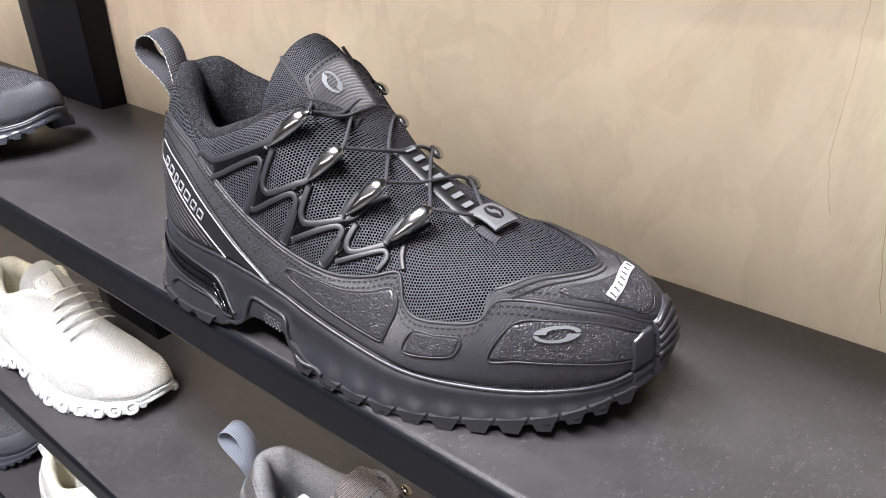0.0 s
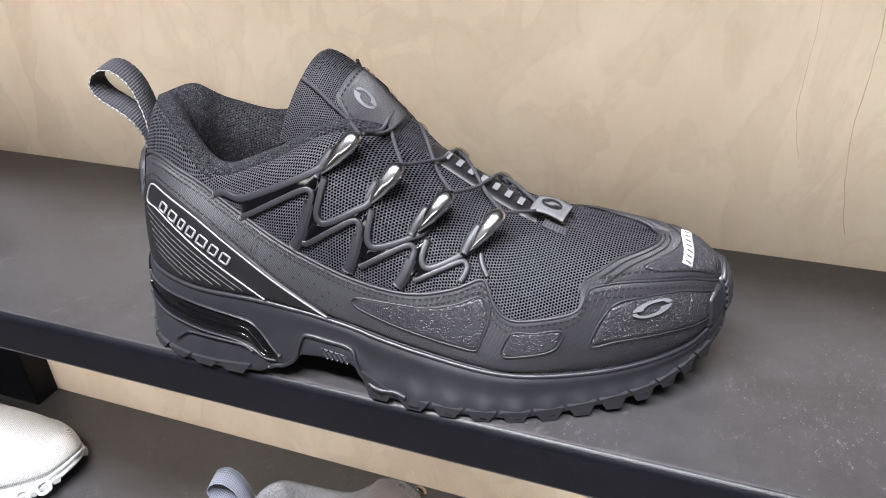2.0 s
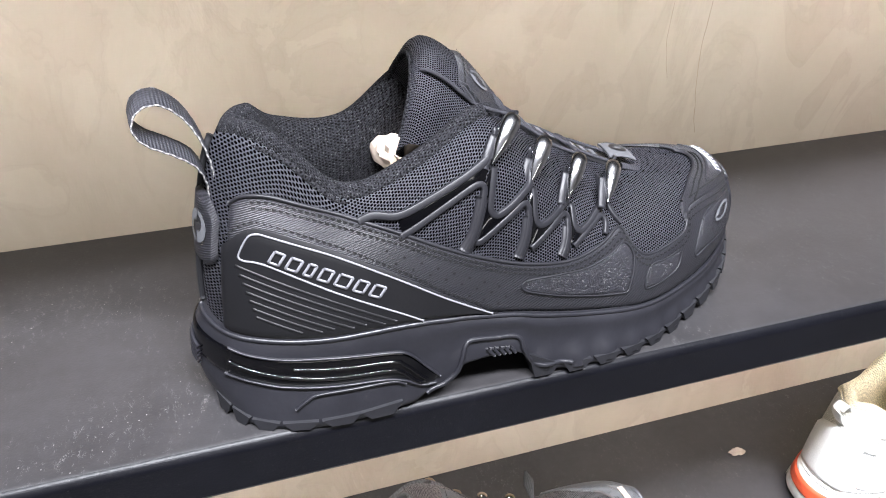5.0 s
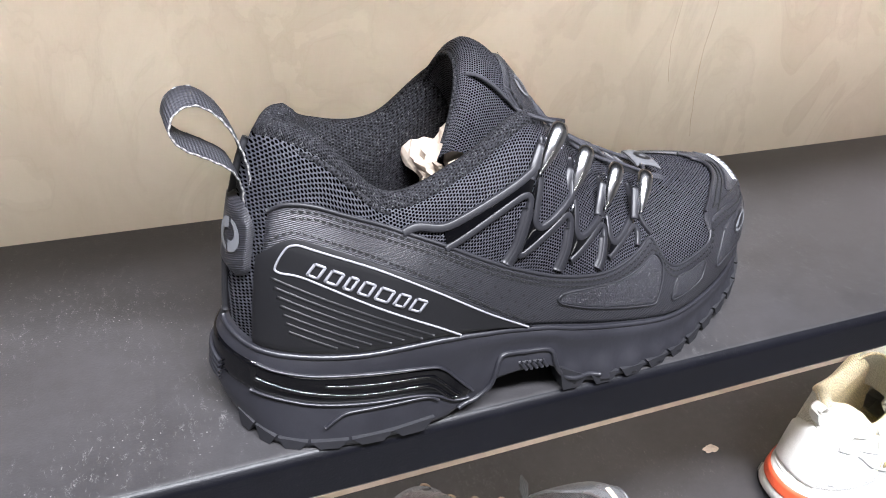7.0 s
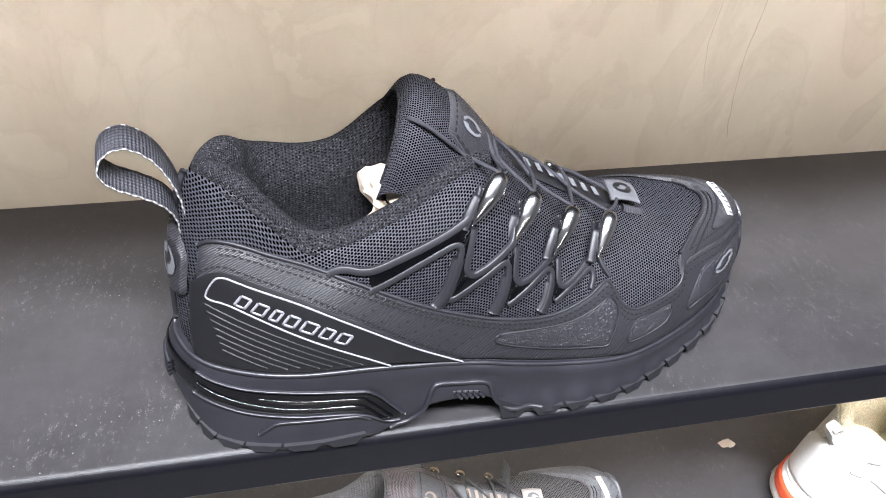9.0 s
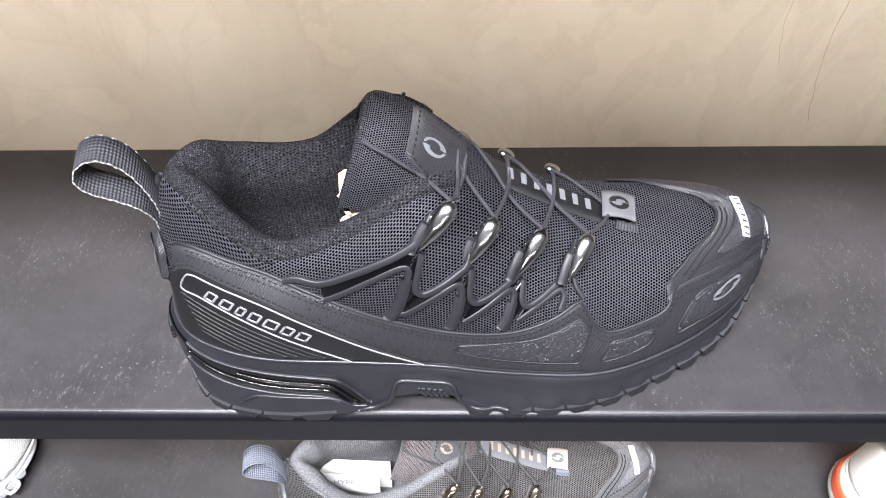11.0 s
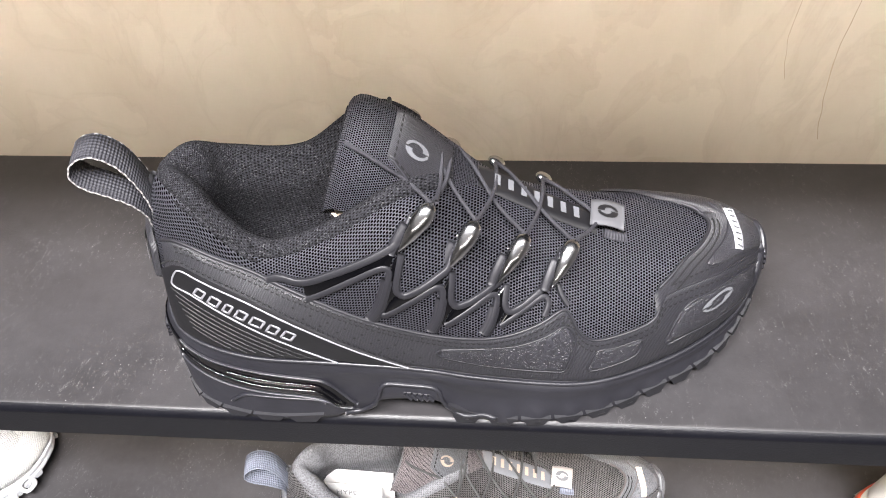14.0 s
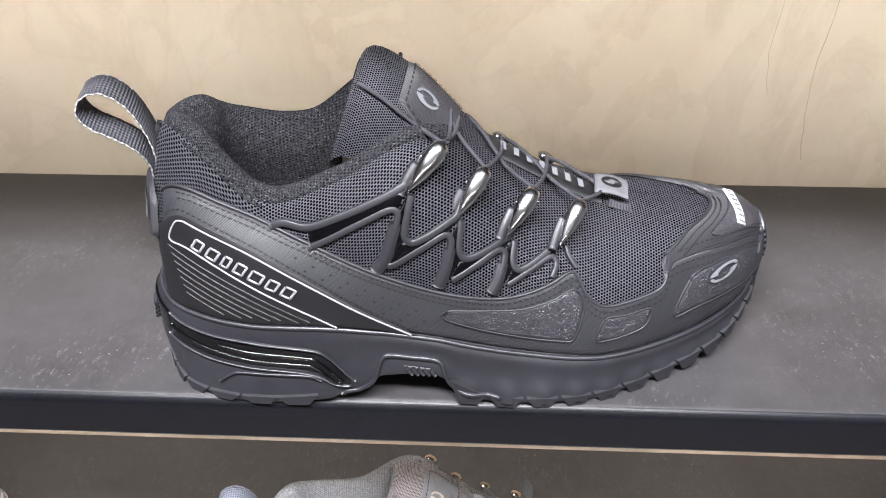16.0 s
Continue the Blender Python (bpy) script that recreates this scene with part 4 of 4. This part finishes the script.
        bmesh.ops.rotate(bm, cent=(0, 0, 0), matrix=Matrix.Rotation(.55, 3, "Y"), verts=bm.verts)
        bmesh.ops.translate(bm, vec=q, verts=bm.verts)
        part("lace_hook", bm, m["hook"], root, "polished metal lace hook", True)

    def top_h(x):
        return float(np.interp(x, [.0, .013, .0285, .05, .088, .112], [.1525, .1420, .1240, .1040, .0865, .079]))

    def strand(p0, p1, lift=.0015, bow=0.0):
        p0, p1 = np.array(p0), np.array(p1)
        pts = [p0]
        for t in (.3, .55, .8):
            q = p0 + (p1 - p0) * t
            q[0] += bow * math.sin(math.pi * t)
            roof = top_h(q[0]) - (12.6 * max(0, .071 - q[1]) ** 2 if q[1] < .072 else float(np.interp(q[0], [0, .03, .05], [55, 40, 11])) * (q[1] - .072) ** 2)
            q[2] = max(q[2], roof + lift)
            pts.append(q)
        pts.append(p1)
        tube("lace", pts, .0010, m["lace"], root, n=36, sides=8)
    tag = (.1010, .072, .0835)
    nt = [np.array(p) + np.array([.0005, .0005, .0012]) for p in near_top]
    fa = [np.array(p) + np.array([-.001, -.001, .001]) for p in far]
    for p0, p1, b in ((nt[3], tag, .002), (fa[3], tag, .0), (nt[2], fa[3], .003), (nt[3], fa[2], -.001), (nt[1], fa[2], .004), (nt[2], fa[1], -.002), (nt[0], fa[1], .004), (nt[1], fa[0], -.003), (nt[0] + (.002, 0, .001), fa[1] + (-.003, 0, .001), .001)):
        strand(p0, p1, .0015, b)
    # the end of the lace, laid round the top of the tongue
    loop_ = [nt[0]] + [tongue_at(u, f, .0016) for u, f in ((.40, -.54), (.46, -.52), (.52, -.50), (.57, -.47), (.61, -.40), (.66, -.25), (.72, 0))]
    tube("lace", loop_, .0010, m["lace"], root, n=60, sides=8)
    back = [tongue_at(u, f, .0016) for u, f in ((.50, .25), (.485, .50), (.475, .75))] + [fa[0]]
    tube("lace", back, .0010, m["lace"], root, n=50, sides=8)
    # long label down the lacing and the small tab that ends the lace
    st = curve([(.036, .0750, .1120), (.050, .0750, .1050), (.070, .0740, .0945), (.090, .0730, .0850), (.0995, .0725, .0815)], 30)
    wdt = .0080
    vv = np.stack([st + np.array([0, y, -.0006 - 5 * y * y + .0002]) for y in (-wdt, -wdt * .9, -wdt * .5, 0, wdt * .5, wdt * .9, wdt)], 1)
    vv[:, (0, -1), 2] -= .0012
    solid("long_label", vv.reshape(-1, 3), grid_faces(30, 7), m["panel"], root, "dark woven label strip with printed bars")
    for k in range(7):
        i = 6 + k * 3
        b = [st[i] + np.array([0, y, .0010]) for y in (-.0036, .0036)] + [st[i + 1] + np.array([.0006, y, .0010]) for y in (-.0036, .0036)]
        solid("label_bar", b, [(0, 1, 3, 2)], m.get("oval", m["tabgrey"]), root)
    tb = curve([(.0965, .0735, .0850), (.102, .0735, .0850), (.108, .0735, .0835), (.1135, .0735, .0810)], 10)
    vv = np.stack([tb + np.array([.10 * y, y, .0022 - 12 * y * y]) for y in np.linspace(-.0085, .0085, 7)], 1)
    vv2 = np.concatenate([vv, vv - np.array([0, 0, .0011])], 1)
    order = list(range(7)) + list(range(13, 6, -1))
    solid("lace_tab", vv2[:, order].reshape(-1, 3), grid_faces(10, 14, False, True) + [tuple(range(14))[::-1], tuple(126 + k for k in range(14))], m["tabgrey"], root, "grey folded lace tab with an oval mark")
    for half in (0, 1):
        pts = []
        for t in np.linspace(.12, math.pi - .05, 14):
            t2 = t + half * math.pi
            for r in (1, .78 - .5 * (t / math.pi)):
                y = .0042 * r * math.sin(t2)
                x = .1050 + .0052 * r * math.cos(t2)
                z = float(np.interp(x + -.10 * y, tb[:, 0], tb[:, 2])) + .0027 - 12 * y * y
                pts.append((x, .0735 + y, z))
        solid("tab_mark", pts, grid_faces(14, 2), m["panel"], root)
    tube("lace_stop", [(.103, .0655, .0800), (.108, .0650, .0785), (.114, .0655, .0765)], .0034, m["pull"], root, n=10, flat=.5)
    # heel pull loop of webbing, with pale edge threads
    lp = curve([(-.1085, .047, .108), (-.1080, .048, .120), (-.1110, .049, .1320), (-.1165, .0495, .1420), (-.1245, .048, .1485), (-.1320, .045, .1475), (-.1350, .043, .1410), (-.1310, .043, .1345), (-.1225, .044, .1290), (-.1145, .045, .1225), (-.1110, .047, .1130), (-.1115, .047, .104)], 70)
    tan = np.gradient(lp, axis=0)
    tan /= np.linalg.norm(tan, axis=1, keepdims=True)
    wv = np.array([-.10, .975, .17])
    nn = np.cross(tan, wv)
    hw = .0068
    prof = [(-1, -.0004), (-1, .0004), (0, .0006), (1, .0004), (1, -.0004), (0, -.0006)]
    vv = np.stack([lp + wv * (hw * x) + nn * z for x, z in prof], 1)
    dl = np.concatenate([[0], np.cumsum(np.linalg.norm(np.diff(lp, axis=0), axis=1))])
    loop_ob = solid("pull_loop", vv.reshape(-1, 3), grid_faces(70, 6, False, True), m["pull"], root, "webbing pull loop with pale edges", np.stack(np.broadcast_arrays(dl[:, None], np.array([0, 0, .006, .012, .012, .006])[None]), -1).reshape(-1, 2))
    for sgn in (-1, 1):
        e = lp + wv * (hw * sgn) + nn * (.0002 * np.sin(np.arange(70) * 1.9))[:, None]
        tube("edge_thread", e[2:-2], .0004, m["edge"], loop_ob, n=130, sides=5)
    # heel tab with its mark
    ta = np.linspace(-.036, .044, 24)
    w = np.linspace(0, 1, 12)[None]
    tall = np.interp(np.abs(ta - .004), [0, .022, .034, .040], [.150, .140, .105, .07])[:, None]
    sheet("heel_tab", OUTER, ta[:, None] + 0 * w, .42 + tall * (2 * w - 1) - .55 * np.abs(ta - .004)[:, None], .0032, m["cloth"], root, "stitched heel tab", .0024)
    for half in (0, 1):
        pts = []
        for t in np.linspace(.12, math.pi - .05, 14):
            t2 = t + half * math.pi
            for r in (1, .78 - .5 * (t / math.pi)):
                pts.append((.019 + .015 * r * math.sin(t2), .42 + .062 * r * math.cos(t2)))
        pts = np.array(pts)
        p, _ = OUTER.lift(pts[:, 0], pts[:, 1], .0040)
        solid("heel_mark", p, grid_faces(14, 2), m.get("oval", m["mark"]), root, "pale oval mark")
    heel_a = np.zeros(12)
    p, _ = OUTER.lift(heel_a - .001, np.linspace(.02, .86, 12), .0012)
    tube("heel_seam", p, .0016, m["thread"], root, n=40, sides=6)
    # midsole relief: glossy heel blade with ridges, link plate, window
    A, S = between(SOLE, BLADE_TOP, BLADE_LOW, 70, 10)
    sheet("heel_blade", SOLE, A, S, .0008, m["gloss"], root, "glossy black heel blade", .0014)
    w = np.linspace(0, 1, 10)[None]
    w2 = np.concatenate([[0], np.linspace(.04, .96, 8), [1]])[None]
    wrap = np.linspace(-.11, float(A[0, 0]) + .004, 30)
    sheet("heel_blade", SOLE, wrap[:, None] + 0 * w2, float(S[0, 0]) * (1 - w2) + float(S[0, -1]) * w2 + 0 * wrap[:, None], .0008, m["gloss"], root, "glossy black heel blade", .0014)
    for line, wd, mm in ((RIDGE1, .0022, "gloss"), (RIDGE2, .0020, "gloss"), (BLADE_TOP, .0012, "sole"), (BLADE_LOW, .0012, "sole"), (HOLLOW, .0014, "sole"), (LINK, .0022, "sole")):
        ribbon("sole_ridge", SOLE, line, wd, .0012, m[mm], root, n=70, base=.0006)
    for k in range(4):
        t = np.linspace(-.03, .022, 12)
        p, _ = SOLE.lift(t, .40 + .075 * k + t * (1.2 - k * .4), .0014)
        tube("heel_fin", p, .0011, m["sole"], root, n=24, sides=6)
    A, S = between(SOLE, WIN_TOP, WIN_LOW, 16, 6)
    sheet("sole_window", SOLE, A, S, .0002, m["tread"], root, "ribbed window in the arch", .001)
    for k in range(5):
        t = (k + .7) / 5.4
        x0, x1 = .0033 + .0156 * t, .0066 + .0152 * t
        ribbon("window_rib", SOLE, [(x0, .0243 - .002 * t), ((x0 + x1) / 2, .022 - .001 * t), (x1, .0198 - .0008 * t)], .0018, .0013, m["sole"], root, n=8, base=.0003)
    # bumper at the toe: a smooth side guard, and a grooved block that climbs over the tip
    w = np.concatenate([[0], np.linspace(.04, 1, 12)])[None]
    for a0, a1, hs, name, label in ((.490, .5085, (.22, .27, .285), "toe_guard", "smooth rubber side guard"), (.511, .578, (.30, .46, .36), "toe_bumper", "grooved rubber toe bumper")):
        ta = np.concatenate([[a0], np.linspace(a0 + .0008, a1 - .0008, 16), [a1]])
        top = np.interp(ta, [a0, (a0 + a1) / 2, a1], hs)
        sheet(name, OUTER, ta[:, None] + 0 * w, top[:, None] * (1 - w) + .004 * w, .0032, m["sole"], root, label, .0026)
        w3 = np.concatenate([[0], np.linspace(.05, .95, 8), [1]])[None]
        sheet(name, SOLE, ta[:, None] + 0 * w3, .0 + .90 * w3 + 0 * ta[:, None], .0012, m["sole"], root, label, .0020)
    for k in range(5):
        ribbon("bumper_rib", OUTER, [(.513, .02 + .062 * k), (.528, .045 + .075 * k), (.545, .055 + .080 * k), (.574, .04 + .062 * k)], .0027, .0012, m["sole"], root, view="own", n=24, base=.0030)


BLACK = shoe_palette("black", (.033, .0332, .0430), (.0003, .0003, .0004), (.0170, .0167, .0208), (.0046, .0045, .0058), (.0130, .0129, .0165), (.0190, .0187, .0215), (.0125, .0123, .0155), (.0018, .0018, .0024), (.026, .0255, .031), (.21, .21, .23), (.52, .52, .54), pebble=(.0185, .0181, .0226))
BLACK["tabgrey"] = woven("tab_grey", (.080, .080, .086), .0012, .6, spec=.3)
BLACK["edge"] = braided("edge_thread", (.30, .29, .28), (.13, .126, .125), .0027)
BLACK["oval"] = plain("oval_print", (.115, .118, .128), .5, 0, .05)
shoe = thing("trail_shoe", (0, 0, SHELF_Z), "black trail running shoe with net upper and lugged sole", "shoe")
shoe_trim(shoe, BLACK, make_shoe(shoe, BLACK))
# ---- the other shoes ----
def spin(x, y, z, deg):
    return pose(x, y, z, 0, 0, deg)


def lace_rows(root, m, rows=5):
    """Plain cord lacing across the vamp."""
    for k in range(rows):
        x = .028 + .014 * k
        h = float(np.interp(x, [.02, .05, .088, .112], [.128, .112, .095, .086]))
        tube("lace", [(x - .004, .044, h - .012), (x, .062, h + .001), (x + .002, .078, h + .003), (x, .094, h - .001), (x - .004, .104, h - .010)], .0019, m["lace"], root, n=24, sides=7, flat=.6)


def shell(root, m, mat, a0, a1, s0, s1, off, name, label=""):
    a, w = np.linspace(a0, a1, 60)[:, None], np.linspace(0, 1, 14)[None]
    lo, hi = np.interp(a, np.linspace(a0, a1, len(s0)), s0), np.interp(a, np.linspace(a0, a1, len(s1)), s1)
    return sheet(name, OUTER, a + 0 * w, hi * (1 - w) + lo * w, off, mat, root, label, off)


# grey twin of the black shoe, one shelf lower
GREY = shoe_palette("grey", (.088, .083, .084), (.02, .02, .02), (.085, .087, .094), (.12, .123, .133), (.085, .085, .092), (.125, .125, .132), (.085, .074, .072), (.11, .10, .095), (.05, .05, .05), (.32, .26, .21), (.50, .43, .36), tongue=(.19, .165, .17), pull=(.11, .12, .15))
GREY["tabgrey"] = woven("tab_pale", (.32, .29, .27), .0012, .5)
GREY["edge"] = plain("edge_thread_blue", (.13, .14, .17), .7)
GREY["oval"] = GREY["mark"]
grey = thing("trail_shoe", (0, 0, SHELF_Z - STEP), "grey trail running shoe with bronze lace hooks and brown tongue", "shoe")
shoe_trim(grey, GREY, make_shoe(grey, GREY))
tube("lace_end", [(.084, .074, .088), (.083, .078, .102), (.0805, .083, .116), (.078, .086, .128)], [.0010] * 10 + list(np.linspace(.0012, .0042, 12)) + list(np.linspace(.0042, .0008, 8)), GREY["lace"], grey, "loose flat lace end", n=30, flat=.35, up=(0, -1, .3))
CARD = plain("white_card", (.62, .61, .60), .6, 0, .03)
INK = plain("grey_ink", (.22, .22, .22), .6)
card = thing("card_insert", (-.062, .050, SHELF_Z - STEP + .0545), "white folded card insert printed with small grey bars", "card")
card.rotation_euler = (radians(-14), 0, radians(-2))
part("front_flap", box(-.030, .022, -.001, 0, 0, .034, .0004), CARD, card)
part("back_flap", box(-.034, .030, .010, .011, .004, .038, .0004), CARD, card)
words = bpy.data.curves.new("word", "FONT")
words.body, words.size, words.extrude = "HYPE", .0075, .0002
flat = bpy.data.objects.new("word", words)
lettering = new("printed_word", bpy.data.meshes.new_from_object(flat))
bpy.data.objects.remove(flat)
lettering.data.materials.clear()
lettering.data.materials.append(INK)
lettering.parent = card
lettering.location, lettering.rotation_euler = (-.016, -.0014, .0225), (radians(90), 0, 0)

# white running shoe with a sole of hollow pods
WHITE = shoe_palette("white", (.56, .56, .55), (.36, .36, .35), (.52, .52, .51), (.44, .44, .44), (.50, .51, .53), (.60, .57, .48), (.58, .58, .57), (.55, .55, .55), (.54, .53, .50), (.35, .35, .36), (.7, .7, .7))


def runner(at, deg, m, label, pods=False, stripe=None, bars=None):
    root = thing("running_shoe", at, label, "shoe")
    root.rotation_euler = (0, 0, radians(deg))
    make_shoe(root, m)
    shell(root, m, m["cloth"], .40, .66, (.02, .02, .02), (.30, .62, .30), .0016, "toe_cap")
    shell(root, m, m["cloth"], .02, .30, (.01, .01, .01), (.62, .55, .30), .0014, "quarter_panel")
    shell(root, m, m["panel"], -.06, .06, (.01, .01, .01), (.45, .60, .45), .0026, "heel_counter")
    lace_rows(root, m)
    ribbon("seam_edge", OUTER, [(-.085, .098), (-.05, .085), (-.01, .078), (.03, .070), (.06, .056)], .0022, .0010, m["panel"], root, base=.0014)
    tube("pull_loop", [(-.108, .050, .112), (-.116, .050, .124), (-.119, .050, .135), (-.112, .051, .138), (-.105, .052, .128)], .0055, m["panel"], root, n=30, flat=.18, up=(0, 0, 1))
    if pods:
        for t in np.linspace(.03, .46, 15):
            p, nn = SOLE.lift(np.array([t]), np.array([.74]), .001)
            q, _ = SOLE.lift(np.array([t + .006]), np.array([.74]), .001)
            e = (q - p)[0] / np.linalg.norm(q - p)
            up_ = np.cross(nn[0], e)
            up_ = up_ if up_[2] > 0 else -up_
            ring = [p[0] + e * x + up_ * z for x, z in ((-.0055, -.005), (.0045, -.005), (.0055, .005), (-.0045, .005))]
            tube("sole_pod", ring, .0022, m["sole"], root, closed=True, n=30, sides=7, up=tuple(nn[0]))
    if stripe:
        a, w = np.linspace(-.12, .10, 50)[:, None], np.linspace(0, 1, 8)[None]
        sheet("heel_stripe", SOLE, a + 0 * w, .22 + .38 * w + 0 * a, .0016, stripe, root, "orange-red heel stripe", .0016)
    if bars:
        for k in range(7):
            x, h = -.060 + .0105 * k, .074 - .0018 * k
            ribbon("printed_bar", OUTER, [(x, h), (x + .0035, h), (x + .007, h - .0006)], .0075, .0004, bars, root, n=6, base=.0018, round_=False)
    return root


podded = runner((-.5560, .0246, SHELF_Z - STEP), 0, WHITE, "bright white knit running shoe with podded foam sole", pods=True)
podded.scale = (.97, .93, .84)
runner((-.530, .006, SHELF_Z - 2 * STEP), 4, WHITE, "white running shoe with pale cord laces")
CREAM = shoe_palette("cream", (.74, .72, .66), (.52, .50, .45), (.74, .73, .69), (.76, .75, .72), (.72, .70, .66), (.66, .58, .42), (.72, .70, .64), (.6, .6, .58), (.66, .58, .42), (.50, .40, .22), (.6, .5, .35))
cream = runner((.480, .030, SHELF_Z - STEP), 3, CREAM, "cream leather running shoe with orange-red heel stripe", stripe=plain("orange_red_rubber", (.62, .09, .035), .5), bars=plain("gold_print", (.48, .36, .17), .4))
cream.scale = (1, 1, .9)
STRAP = plain("pale_grey_leather", (.58, .57, .54), .5, 0, .06)
for x0, x1, wide in ((-.083, -.097, .011), (-.055, -.062, .006)):
    ribbon("heel_strap", OUTER, [(x0, .110), ((x0 + x1) / 2 + .002, .085), (x1, .055)], wide, .0016, STRAP, cream, n=24, base=.0012, round_=2)
    stitches("strap_stitching", OUTER, [(x0 + .002, .106), ((x0 + x1) / 2 + .004, .085), (x1 + .002, .058)], CREAM["white"], cream, off=.0032)
ribbon("counter_edge", OUTER, [(-.100, .098), (-.080, .090), (-.060, .072), (-.030, .060), (.0, .058)], .0040, .0016, STRAP, cream, n=40, base=.0014)
DUSK = shoe_palette("dusk", (.060, .060, .072), (.012, .012, .014), (.045, .046, .058), (.032, .035, .047), (.034, .038, .052), (.05, .05, .055), (.05, .05, .06), (.02, .02, .025), (.05, .05, .055), (.20, .20, .22), (.3, .3, .3))
dusky = runner((-.597, -.028, SHELF_Z), 10, DUSK, "dark slate running shoe with ribbed knit upper")
dusky.scale = (1, 1, .86)
dusky.rotation_euler = (0, radians(-2), radians(12))
dusky.location += Vector((.027, -.012, .0035))
runner((-.965, -.035, SHELF_Z - 2 * STEP), 9, DUSK, "dark slate running shoe with ribbed knit upper")

# ---- small things ----
def crumple(name, at, size, mat, label, category, seed, sharp=.35):
    bm = bmesh.new()
    bmesh.ops.create_icosphere(bm, subdivisions=4, radius=1)
    for q in bm.verts:
        c = q.co.copy()
        k = 1 + sharp * (noise.noise(c * 1.7 + Vector((seed, 0, 0))) + .9 * abs(noise.noise(c * 3.9 + Vector((0, seed, 0)))) - .3 + .35 * noise.noise(c * 8))
        q.co = Vector((c.x * size[0], c.y * size[1], c.z * size[2])) * k
    ob = part(name, bm, mat)
    ob.location = at
    return tagged(ob, label, category)


TISSUE = plain("tissue_paper", (.55, .455, .37), .8, 0, .08, 300)
crumple("tissue_paper", (-.0115, .060, SHELF_Z + .094), (.023, .020, .027), TISSUE, "crumpled cream tissue paper stuffed inside the black shoe", "paper", 3, .5)
flake = crumple("paper_scrap", (.343, .1435, SHELF_Z - STEP + .0016), (.0075, .0045, .0016), TISSUE, "small torn scrap of white paper on the shelf", "paper", 7, .4)


# ---- hairline cracks and a pit in the plaster ----
CRACK = plain("crack_shadow", (.42, .335, .25), .9)
north = bpy.data.objects["wall_north"]


def crack(pts, width):
    c = curve(pts, 40)
    c[:, 0] += [.0010 * noise.noise(Vector((i * .37, 2.1, 0))) for i in range(40)]
    w = [width * (.45 + .55 * abs(noise.noise(Vector((i * .51, 0, 5))))) for i in range(40)]
    v = [(x + k * q, WALL_Y - .0005 - (0 if k else .0), z) for (x, z), q in zip(c, w) for k in (-1, 1)]
    solid("crack", v, grid_faces(40, 2), CRACK, north)


crack([(.249, 1.20), (.251, 1.135), (.2495, 1.10), (.250, 1.075), (.254, 1.045), (.259, 1.022)], .0005)
crack([(.219, 1.22), (.2195, 1.14), (.218, 1.10), (.224, 1.07)], .0003)
